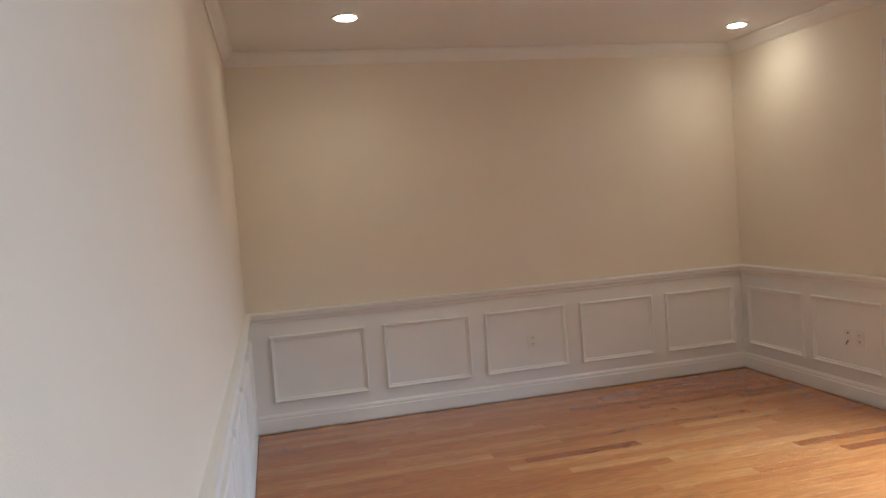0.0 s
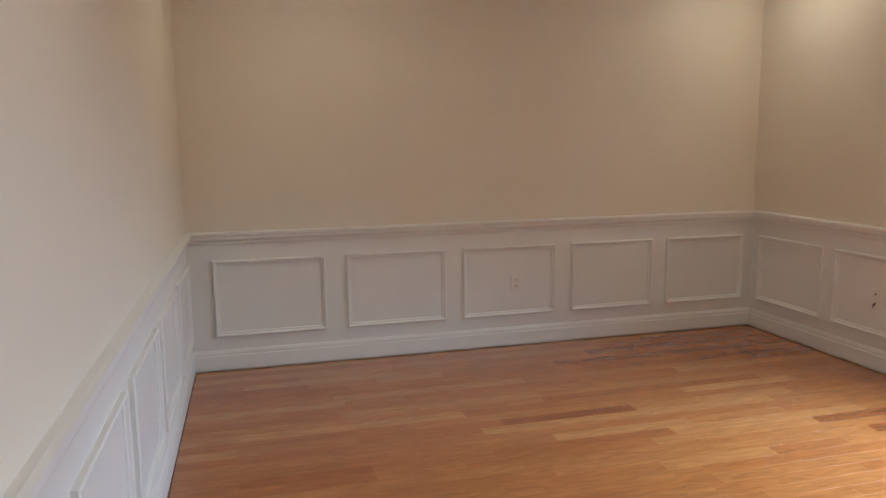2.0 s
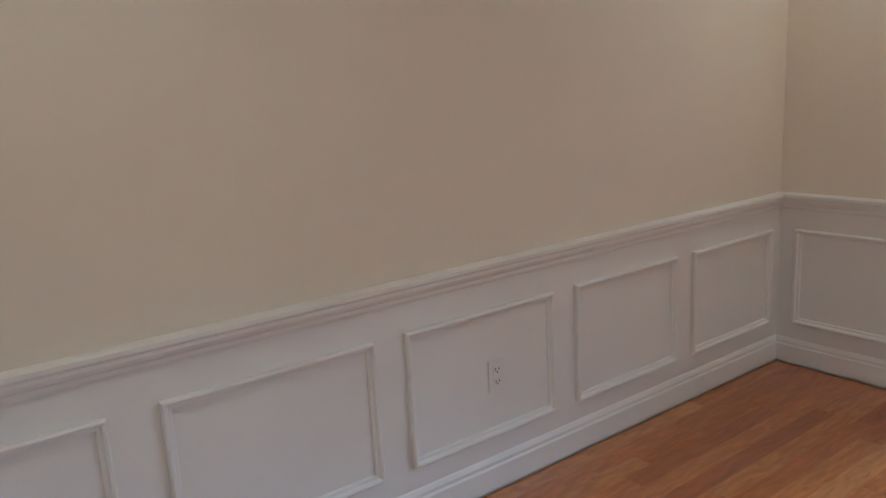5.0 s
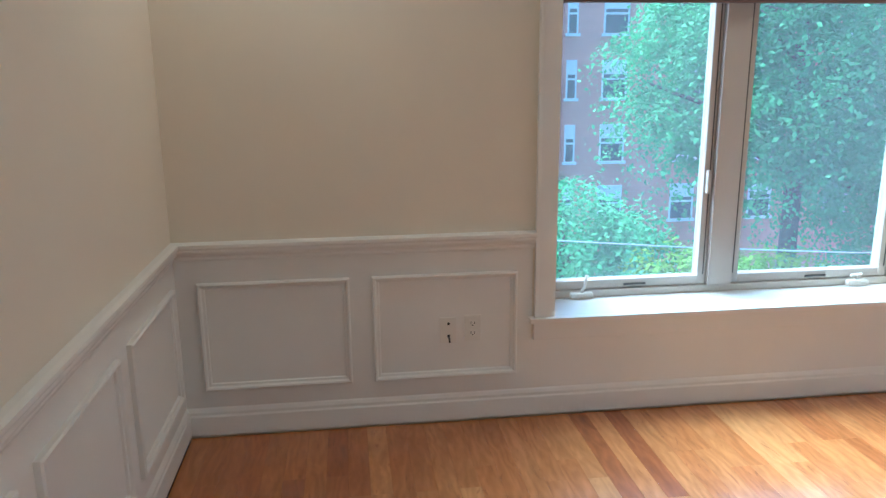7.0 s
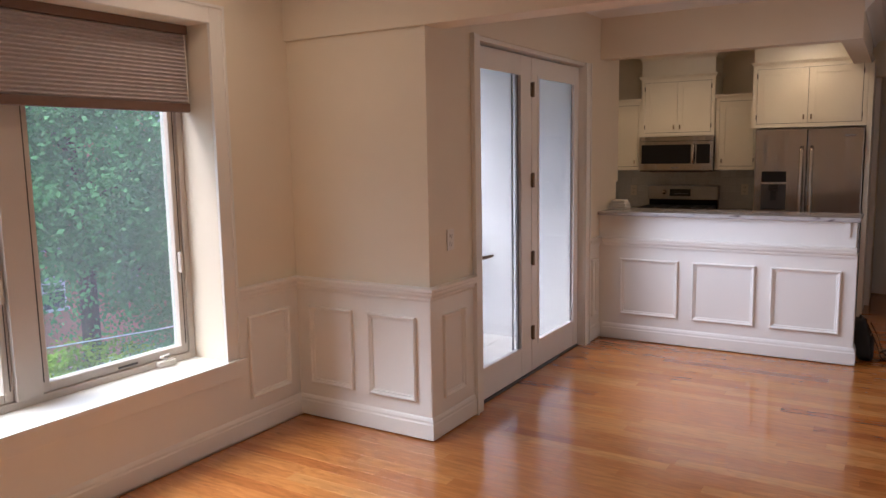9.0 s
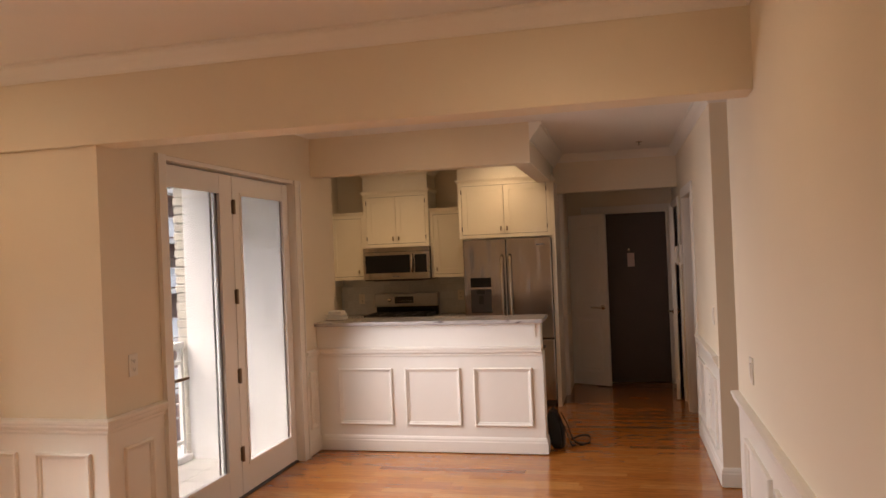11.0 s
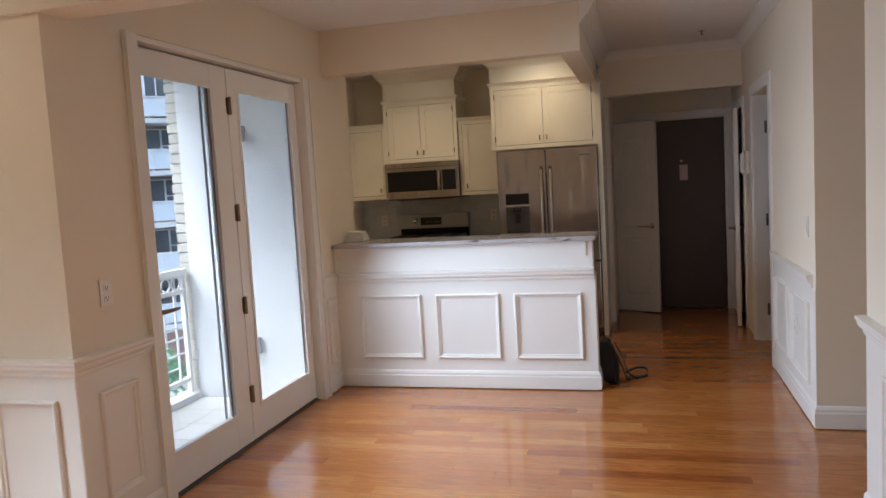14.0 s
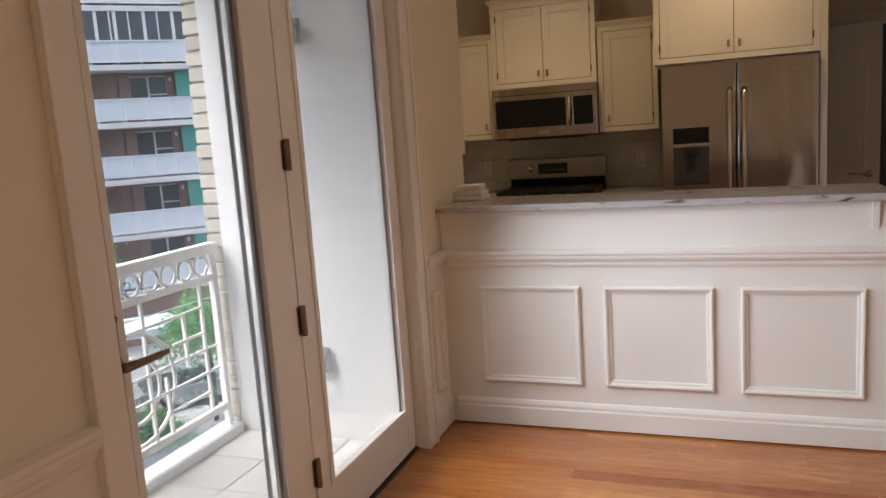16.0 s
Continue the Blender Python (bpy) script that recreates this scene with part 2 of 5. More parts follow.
FARGLASS = mat("far_window_glass", (.06, .075, .085), .22, vary=.3, scale=.7)
FARWHITE = mat("far_white_frame", (.75, .76, .76), .6)
PARAPET = mat("pale_balcony_panel", (.62, .68, .71), .5, vary=.08, scale=1.5)
SLABM = mat("concrete_slab", (.62, .63, .62), .8, vary=.08, scale=1)
TEAL = mat("teal_partition", (.07, .40, .32), .6, vary=.06)
BROWNWALL = mat("brown_brick_wall", (.34, .20, .155), .8, vary=.12, scale=2)
LEAF = mat("maple_leaf", (.19, .43, .17), .6, vary=.5, scale=1.1, grain=6, bump=0)
LEAF2 = mat("bright_shrub_leaf", (.30, .44, .06), .6, vary=.4, scale=.8, grain=6, bump=0)
for m in (LEAF, LEAF2):
    # thin leaves let light through
    n, l = m.node_tree.nodes, m.node_tree.links
    p = n["Principled BSDF"]
    tl, mx = n.new("ShaderNodeBsdfTranslucent"), n.new("ShaderNodeMixShader")
    l.new(p.inputs["Base Color"].links[0].from_socket, tl.inputs[0])
    p.inputs["Specular IOR Level"].default_value = .15
    mx.inputs[0].default_value = .28
    l.new(p.outputs[0], mx.inputs[1]); l.new(tl.outputs[0], mx.inputs[2])
    l.new(mx.outputs[0], n["Material Output"].inputs[0])
BARK = mat("grey_bark", (.13, .10, .08), .9, vary=.3, scale=3, grain=30, bump=.4)
ASPHALT = mat("street_ground", (.12, .12, .115), .9, vary=.2, scale=.3, grain=20)
OAKP = oak("oak_board", False)
OAKS = oak("oak_board_field", True)
CANGLOW = glow("recessed_lamp_glow", (1, .83, .58), 14)
PAPER = mat("pink_notice_paper", (.62, .48, .44), .8)
SCREEN = mat("dark_display", (.01, .012, .015), .15, bump=0)
GREYBAR = mat("grey_print", (.25, .25, .26), .6)

# ---- helpers ----
def box(bm, x0, y0, z0, x1, y1, z1):
    v = [bm.verts.new(c) for c in ((x0, y0, z0), (x1, y0, z0), (x1, y1, z0), (x0, y1, z0), (x0, y0, z1), (x1, y0, z1), (x1, y1, z1), (x0, y1, z1))]
    for f in ((3, 2, 1, 0), (4, 5, 6, 7), (0, 1, 5, 4), (1, 2, 6, 5), (2, 3, 7, 6), (3, 0, 4, 7)):
        bm.faces.new([v[i] for i in f])

def boxes(*dims):
    bm = bmesh.new()
    for d in dims:
        box(bm, *d)
    return bm

def obj(name, bm, material, bevel=0.0, smooth=False):
    bmesh.ops.recalc_face_normals(bm, faces=bm.faces)
    if bevel:
        bmesh.ops.bevel(bm, geom=list(bm.edges), offset=bevel, segments=2, affect="EDGES", profile=0.6, clamp_overlap=True)
    me = bpy.data.meshes.new(name)
    bm.to_mesh(me)
    bm.free()
    me.materials.append(material)
    if smooth:
        for f in me.polygons:
            f.use_smooth = True
    return new(name, me)

def part(name, bm, material, parent, label="", bevel=0.0, smooth=False):
    ob = obj(name, bm, material, bevel, smooth)
    if parent:
        ob.parent = parent
    return tagged(ob, label)

def thing(name, label, category, at=(0, 0, 0), group="", kind=""):
    """An Empty at the base of a thing; its parts are built in the Empty's own space."""
    ob = new(name)
    ob.empty_display_size = .05
    ob.location = at
    return tagged(ob, label, category, group, kind)

def setting(name, bm, material, label, category, bevel=0.0):
    return tagged(obj(name, bm, material, bevel), label, category, kind="structure")

def sweep(bm, pts, prof, closed=False):
    """A moulding: prof of (distance off the wall, height) run along pts, with the room on the left."""
    n = len(pts)
    rings = []
    def left(a, b):
        d = Vector((b[0] - a[0], b[1] - a[1])).normalized()
        return Vector((-d.y, d.x))
    for i, p in enumerate(pts):
        ns = []
        if closed or i > 0:
            ns.append(left(pts[i - 1], p))
        if closed or i < n - 1:
            ns.append(left(p, pts[(i + 1) % n]))
        m = ns[0] if len(ns) == 1 else (ns[0] + ns[1]) / (1 + ns[0].dot(ns[1]))
        rings.append([bm.verts.new((p[0] + m.x * d, p[1] + m.y * d, z)) for d, z in prof])
    k = len(prof)
    for i in range(n if closed else n - 1):
        a, b = rings[i], rings[(i + 1) % n]
        for j in range(k):
            bm.faces.new((a[j], a[(j + 1) % k], b[(j + 1) % k], b[j]))
    if not closed:
        bm.faces.new(rings[0])
        bm.faces.new(rings[-1][::-1])
    return bm

def frame_moulding(o, u, n, u1, z0, u2, z1, parent, name="panel_moulding", material=None, prof=((0, 0), (0, .016), (.006, .021), (.013, .019), (.018, .010), (.027, .008), (.030, 0))):
    """A mitred picture-frame moulding on a wall face: o a point of the face, u along it, n off it."""
    bm = bmesh.new()
    o, u, n = Vector(o), Vector(u), Vector(n)
    up = Vector((0, 0, 1))
    rings = []
    for su, sz, a, b in ((1, 1, u1, z0), (-1, 1, u2, z0), (-1, -1, u2, z1), (1, -1, u1, z1)):
        rings.append([bm.verts.new(o + u * (a + su * i) + up * (b + sz * i) + n * h) for i, h in prof])
    k = len(prof)
    for i in range(4):
        a, b = rings[i], rings[(i + 1) % 4]
        for j in range(k - 1):
            bm.faces.new((a[j], a[j + 1], b[j + 1], b[j]))
    return part(name, bm, material or TRIM, parent)

def tube(bm, pts, r, seg=10, caps=True):
    """A round bar along pts; r one radius or one for each point."""
    pts = [Vector(p) for p in pts]
    rings = []
    for i, p in enumerate(pts):
        d = (pts[min(i + 1, len(pts) - 1)] - pts[max(i - 1, 0)]).normalized()
        a = d.orthogonal().normalized() if abs(d.z) > .9 else d.cross(Vector((0, 0, 1))).normalized()
        b = d.cross(a)
        rr = r[i] if isinstance(r, (list, tuple)) else r
        rings.append([bm.verts.new(p + (a * math.cos(t) + b * math.sin(t)) * rr) for t in (2 * math.pi * j / seg for j in range(seg))])
    for a, b in zip(rings, rings[1:]):
        for j in range(seg):
            bm.faces.new((a[j], a[(j + 1) % seg], b[(j + 1) % seg], b[j]))
    if caps:
        bm.faces.new(rings[0][::-1])
        bm.faces.new(rings[-1])
    return bm

def lathe(bm, c, axis, prof, seg=24):
    """A turned shape: prof of (radius, distance along axis) about the point c."""
    c, ax = Vector(c), Vector(axis).normalized()
    a = ax.orthogonal().normalized()
    b = ax.cross(a)
    rings = [[bm.verts.new(c + ax * h + (a * math.cos(t) + b * math.sin(t)) * r) for t in (2 * math.pi * j / seg for j in range(seg))] for r, h in prof]
    for p, q in zip(rings, rings[1:]):
        for j in range(seg):
            bm.faces.new((p[j], p[(j + 1) % seg], q[(j + 1) % seg], q[j]))
    bm.faces.new(rings[0][::-1])
    bm.faces.new(rings[-1])
    return bm

# ---- structure ----
LX, LX2, LY, CX, CY, PX, PY = 3.93, 4.012, 4.80, 0.948, 3.994, 4.06, 5.95    # side wall (a little out of square), column corner, hall wall corner
CEILZ, ROOMZ, WTOP, BEAMZ, BEAM1 = 2.61, 2.64, 2.78, 2.215, 4.15    # ceilings of hall and room
PENY, PENR, SOFZ = 6.63, 2.838, 2.29
KX, KY, HY = 0.20, 9.18, 9.74                           # kitchen side wall, kitchen back wall, entrance wall
WY0, WY1, WZ0, WZ1 = 1.60, 3.415, .468, 2.243           # window opening
DY0, DY1, DZ = 4.545, 6.285, 2.205                      # glazed door opening

def footed(*dims):
    """Wall blocks that reach down past the floor."""
    return boxes(*((a, b, -.1 if c == 0 else c, d, e, f) for a, b, c, d, e, f in dims))

def slanted_wall():
    bm = footed((LX2 + .14, LY - .12, 0, 5.6, LY, WTOP), (5.6, LY - .12, 0, 5.75, PY, WTOP))
    v = [bm.verts.new(c) for z in (-.1, WTOP) for c in ((LX, 0, z), (LX + .22, 0, z), (LX2 + .14, LY, z), (LX2, LY, z))]
    for f in ((3, 2, 1, 0), (4, 5, 6, 7), (0, 1, 5, 4), (1, 2, 6, 5), (2, 3, 7, 6), (3, 0, 4, 7)):
        bm.faces.new([v[i] for i in f])
    return bm

wall_south = setting("wall_south", footed((-.35, -.15, 0, LX + .3, 0, WTOP)), WALL, "cream painted wall with white wainscot panels", "wall")
wall_west = setting("wall_west", footed((-.35, 0, 0, 0, WY0, WTOP), (-.35, WY1, 0, 0, CY, WTOP), (-.35, WY0, 0, 0, WY1, WZ0 - .022), (-.35, WY0, WZ1, 0, WY1, WTOP)), WALL, "cream painted window wall with white wainscot panels", "wall")
wall_east = setting("wall_east", slanted_wall(), WALL, "cream painted side wall ending at an open passage", "wall")
wall_column = setting("wall_column", footed((-.35, CY, 0, CX, DY0 - .04, WTOP)), WALL, "cream painted projecting wall beside the glazed doors", "wall")
wall_doors = setting("wall_doors", footed((.80, DY0 - .04, DZ + .03, CX, DY1 + .04, WTOP), (.80, DY1 + .04, 0, CX, 7.05, WTOP), (-.12, 6.40, 0, .80, PENY + .13, 2.9)), WALL, "cream painted wall round the glazed balcony doors", "wall")
wall_kitchen = setting("wall_kitchen", footed((KX - .15, PENY + .13, 0, KX, KY, WTOP), (KX - .15, KY, 0, 2.83, KY + .12, WTOP)), WALL, "pale kitchen back wall behind the cabinets", "wall")
wall_pier = setting("wall_pier", footed((PX, PY, 0, 5.6, PY + .12, WTOP)), WALL, "cream wall end at the passage opening", "wall")
wall_hall = setting("wall_hall", footed((PX, PY + .12, 0, PX + .12, 7.36, WTOP), (PX, 7.36, 2.04, PX + .12, 8.22, WTOP), (PX, 8.22, 0, PX + .12, 8.80, WTOP), (PX, 8.80, 2.0, PX + .12, 9.52, WTOP), (PX, 9.52, 0, PX + .12, HY, WTOP)), WALL, "cream hallway wall with scuffed white wainscot", "wall")
# the rear block is unseen, added to keep stray sky light out
wall_entry = setting("wall_entry", footed((2.83, KY, 0, 2.87, HY, WTOP), (2.83, HY, 0, 3.11, HY + .12, WTOP), (4.01, HY, 0, 4.3, HY + .12, WTOP), (3.11, HY, 2.0, 4.01, HY + .12, WTOP), (2.83, HY + .13, 0, 5.85, HY + .2, WTOP)), WALL, "cream painted wall round the entrance door", "wall")
wall_rooms = setting("wall_rooms", footed((PX + .12, 6.07, 0, 5.75, 6.17, WTOP), (5.75, 6.07, 0, 5.85, HY, WTOP), (PX + .12, 8.62, 0, 5.75, 8.74, WTOP), (4.75, 8.74, 0, 4.85, HY + .1, WTOP)), WALL, "plain walls of the rooms off the hallway", "wall")
beam = setting("ceiling_beam", boxes((-.01, CY - .022, BEAMZ, LX + .1, BEAM1, WTOP)), WALL, "cream dropped beam across the ceiling", "beam", .004)
setting("kitchen_wall_end", boxes((.80, 7.051, 1.29, CX, 7.10, CEILZ - .001)), WALL, "cream upper wall end beside the bar", "wall")
setting("hall_header", boxes((2.79, 8.86, 2.20, PX, 9.02, WTOP)), WALL, "cream dropped header across the hallway", "beam", .004)
setting("soffit_return", boxes((2.66, PENY + .141, SOFZ, 2.80, 8.428, WTOP)), WALL, "cream dropped header along the hallway side of the kitchen", "beam", .004)
soffit = setting("kitchen_soffit", boxes((CX, PENY, SOFZ, 2.80, PENY + .14, WTOP)), WALL, "cream dropped header over the kitchen counter", "beam", .004)
ceiling = setting("ceiling", boxes((-.35, -.15, ROOMZ, 5.85, 4.2, WTOP + .1), (-.35, 4.2, CEILZ, 5.85, HY + .2, WTOP + .1)), CEIL, "white painted ceiling", "ceiling")

sub = setting("floor", boxes((-.05, 0, -.12, CX - .04, CY, -.022), (CX - .1, 0, -.12, 5.85, HY + .2, -.022), (.1, 6.7, -.12, CX, KY, -.022)), mat("dark_subfloor", (.022, .013, .009), .9), "glossy honey oak strip floor", "floor")

# mouldings
BASE = ((0, .009), (.017, .009), (.017, .092), (.013, .100), (.013, .112), (.008, .124), (.004, .130), (0, .132))
RAIL = ((0, .776), (.008, .776), (.012, .786), (.012, .797), (.024, .805), (.030, .817), (.030, .827), (.036, .835), (.036, .848), (.020, .853), (0, .855))
CROWN = ((0, -.088), (.006, -.088), (.010, -.078), (.018, -.068), (.038, -.048), (.052, -.026), (.056, -.016), (.066, -.012), (.066, 0), (0, 0))
crown_at = lambda z: [(d, z - .001 + h) for d, h in CROWN]
setting("baseboard", sweep(bmesh.new(), [(CX, 4.465), (CX, CY), (0, CY), (0, 0), (LX, 0), (LX2, LY), (LX2 + .14, LY)], BASE), TRIM, "white painted stepped baseboard", "baseboard")
setting("baseboard_hall", sweep(bmesh.new(), [(5.6, PY), (PX, PY), (PX, 7.27)], BASE), TRIM, "white painted hallway baseboard", "baseboard")
setting("baseboard_door", sweep(bmesh.new(), [(CX, PENY), (CX, 6.375)], BASE), TRIM, "white painted baseboard beside the glazed doors", "baseboard")
setting("trim_rail_column", sweep(bmesh.new(), [(CX, 4.465), (CX, CY), (0, CY), (0, WY1 + .092)], RAIL), TRIM, "white painted chair rail", "chair rail")
setting("trim_rail_room", sweep(bmesh.new(), [(0, WY0 - .092), (0, 0), (LX, 0), (LX2, LY), (LX2 + .14, LY)], RAIL), TRIM, "white painted chair rail", "chair rail")
setting("trim_rail_hall", sweep(bmesh.new(), [(PX, PY + .06), (PX, 7.27)], RAIL), TRIM, "white painted hallway chair rail", "chair rail")
setting("trim_rail_door", sweep(bmesh.new(), [(CX, PENY), (CX, 6.375)], RAIL), TRIM, "white painted chair rail beside the glazed doors", "chair rail")
setting("trim_crown_room", sweep(bmesh.new(), [(0, CY - .022), (0, 0), (LX, 0), (LX + .065, CY - .022)], crown_at(ROOMZ), True), TRIM, "white painted crown moulding", "crown moulding")
setting("trim_crown_hall", sweep(bmesh.new(), [(5.6, PY), (PX, PY), (PX, 8.86), (2.801, 8.86)], crown_at(CEILZ)), TRIM, "white painted crown moulding of the hallway", "crown moulding")
setting("trim_crown_header", sweep(bmesh.new(), [(2.80, 8.855), (2.80, PENY)], [(d * 1.55, CEILZ - .001 + h * 1.6) for d, h in CROWN]), TRIM, "deep white cove moulding along the kitchen header", "crown moulding")

# wainscot: white painted field with picture-frame mouldings
def field(name, dims):
    return setting(name, boxes(dims), TRIM, "white painted wainscot field below the chair rail", "wainscot")
P0, P1 = .212, .682
f_s = field("wainscot_south", (.003, 0, .01, LX - .003, .003, .78))
f_w1 = field("wainscot_west", (0, .003, .01, .003, WY0 - .1, .78))
f_w2 = field("wainscot_corner", (0, WY1 + .1, .01, .003, CY - .003, .78))
f_w3 = field("wainscot_window", (0, WY0 - .1, .01, .003, WY1 + .1, WZ0 - .1))
f_c = field("wainscot_column", (.003, CY - .003, .01, CX - .001, CY, .78))
f_d = field("wainscot_jamb", (CX, CY, .01, CX + .003, 4.465, .78))
SLOPE = (LX2 - LX) / LY
bm = bmesh.new()
bm.faces.new([bm.verts.new(c) for c in ((LX - .003, .003, .01), (LX2 - .003, LY, .01), (LX2 - .003, LY, .78), (LX - .003, .003, .78))])
f_e = setting("wainscot_east", bm, TRIM, "white painted wainscot field below the chair rail", "wainscot")
f_h = field("wainscot_hall", (PX - .003, PY, .01, PX, 7.27, .78))
f_p = field("wainscot_return", (CX, 6.375, .01, CX + .003, PENY, .78))
for a, b in ((3.113, 3.785), (2.334, 2.983), (1.563, 2.219), (.828, 1.446), (.085, .711)):
    frame_moulding((0, .003, 0), (1, 0, 0), (0, 1, 0), a, P0, b, P1, f_s)
for a, b in ((.089, .71), (.804, 1.431)):
    frame_moulding((.003, 0, 0), (0, 1, 0), (1, 0, 0), a, P0, b, P1, f_w1)
frame_moulding((.003, 0, 0), (0, 1, 0), (1, 0, 0), 3.58, P0, 3.905, P1, f_w2)
for a, b in ((.10, .42), (.532, .855)):
    frame_moulding((0, CY - .003, 0), (1, 0, 0), (0, -1, 0), a, P0, b, P1, f_c)
frame_moulding((CX + .003, 0, 0), (0, 1, 0), (1, 0, 0), 4.11, P0, 4.35, P1, f_d)
for i in range(6):
    frame_moulding((LX - .003, 0, 0), (SLOPE, 1, 0), (-1, 0, 0), .11 + .755 * i, P0, .75 + .755 * i, P1, f_e)
for a, b in ((6.10, 6.62), (6.72, 7.20)):
    frame_moulding((PX - .003, 0, 0), (0, 1, 0), (-1, 0, 0), a, P0, b, P1, f_h)
frame_moulding((CX + .003, 0, 0), (0, 1, 0), (1, 0, 0), 6.44, P0, 6.57, P1, f_p)

# ---- window ----
def window():
    w = tagged(new("window_1"), "pair of putty-framed casement windows in a deep white reveal", "window", kind="structure")
    wy0, wy1 = WY0, WY1
    part("casing", boxes((0, wy0 - .092, WZ0 - .02, .02, wy0, WZ1 + .092), (0, wy1, WZ0 - .02, .02, wy1 + .092, WZ1 + .092), (0, wy0, WZ1, .02, wy1, WZ1 + .092)), TRIM, w, "white window casing", .003)
    part("casing_bead", boxes((.02, wy0 - .094, WZ0, .03, wy0 - .078, WZ1 + .094), (.02, wy1 + .078, WZ0, .03, wy1 + .094, WZ1 + .094), (.02, wy0 - .078, WZ1 + .078, .03, wy1 + .078, WZ1 + .094)), TRIM, w, "", .003)
    part("window_sill", boxes((-.34, wy0, WZ0 - .022, .0, wy1, WZ0), (0, wy0 - .115, WZ0 - .022, .045, wy1 + .115, WZ0)), TRIM, w, "white painted window sill", .002)
    part("apron", boxes((.002, wy0 - .095, WZ0 - .105, .018, wy1 + .095, WZ0 - .022)), TRIM, w, "white apron board under the sill", .003)
    x0, x1 = -.33, -.235
    part("window_frame", boxes((x0, wy0, WZ0, x1, wy0 + .035, WZ1), (x0, wy1 - .035, WZ0, x1, wy1, WZ1), (x0, wy0 + .035, WZ0, x1, wy1 - .035, WZ0 + .035), (x0, wy0 + .035, WZ1 - .035, x1, wy1 - .035, WZ1), (x0 - .002, 2.425, WZ0 + .035, x1 + .012, 2.545, WZ1 - .035)), VINYL, w, "putty-coloured window frame with a wide mullion", .004)
    for a, b in ((wy0 + .037, 2.423), (2.547, wy1 - .037)):
        z0, z1 = WZ0 + .037, WZ1 - .037
        s = part("sash", boxes((x0 + .02, a, z0, x1 - .015, a + .042, z1), (x0 + .02, b - .042, z0, x1 - .015, b, z1), (x0 + .02, a + .042, z0, x1 - .015, b - .042, z0 + .042), (x0 + .02, a + .042, z1 - .042, x1 - .015, b - .042, z1)), VINYL, w, "", .004)
        g = part("pane", boxes((x0 + .045, a + .04, z0 + .04, x0 + .051, b - .04, z1 - .04)), GLASS, s, "clear glass with a painted veil of glare")
        g.visible_shadow = False
        part("weather_strip", boxes((x1 - .014, a + .012, z0 + .05, x1 - .012, a + .017, z1 - .05), (x1 - .014, b - .017, z0 + .05, x1 - .012, b - .012, z1 - .05)), DARKMET, s)
        mid = (a + b) / 2
        part("sash_track", boxes((x1 - .013, mid - .02, z0 + .012, x1 - .008, mid + .09, z0 + .022)), DARKMET, s, "dark metal track plate")
        c = (a + .16) if a < 2 else (b - .17)
        k = part("crank", boxes((x1 - .012, c - .055, WZ0 + .002, x1 + .03, c + .055, WZ0 + .03)), WHITEPL, w, "white window crank operator", .008)
        bm = tube(bmesh.new(), [(x1 + .01, c, WZ0 + .03), (x1 + .02, c + .012, WZ0 + .06), (x1 + .022, c + (.02 if a < 2 else -.04), WZ0 + (.115 if a < 2 else .055))], .008, 8)
        part("crank_handle", bm, WHITEPL, k, "", 0, True)
        part("latch", boxes((x1 - .014, b - .034 if a < 2 else b - .034, .95, x1 + .012, b - .018, 1.06)), VINYL, w, "window latch lever", .003)
    return w
window()

def cellular_shade():
    s = thing("window_shade", "grey pleated cellular shade raised halfway in the window", "window shade", (-.165, 0, 0))
    y0, y1 = WY0 + .012, WY1 - .012
    part("headrail", boxes((-.03, y0, WZ1 - .045, .03, y1, WZ1 - .001)), WOODRAIL, s, "brown headrail", .004)
    zt, zb = WZ1 - .046, 1.847
    bm = bmesh.new()
    n = 18
    for side in (1, -1):
        rows = []
        for i in range(2 * n + 1):
            z = zt + (zb - zt) * i / (2 * n)
            d = side * (.006 + (.016 if i % 2 else 0))
            rows.append((bm.verts.new((d, y0 + .004, z)), bm.verts.new((d, y1 - .004, z))))
        for p, q in zip(rows, rows[1:]):
            bm.faces.new((p[0], p[1], q[1], q[0]))
    part("pleated_fabric", bm, SHADE, s, "grey honeycomb fabric")
    part("bottom_rail", boxes((-.022, y0, 1.800, .022, y1, 1.846)), WOODRAIL, s, "brown bottom rail", .006)
    part("pull_cord", tube(bmesh.new(), [(.026, y1 - .02, WZ1 - .05), (.028, y1 - .018, 1.855)], .003, 6), WHITEPL, s)
cellular_shade()

# ---- glazed balcony doors ----
def lever(parent, at, out, along, material=CHROME, rose=.028):
    o, a, d = Vector(at), Vector(out), Vector(along)
    bm = lathe(bmesh.new(), o, a, [(rose, 0), (rose, .006), (rose * .8, .010), (.011, .012), (.010, .045)], 18)
    tube(bm, [o + a * .045 - d * .012, o + a * .05 + d * .03, o + a * .052 + d * .09, o + a * .05 + d * .125], [.011, .010, .009, .007], 10)
    return part("lever_handle", bm, material, parent, "brushed metal lever handle", 0, True)

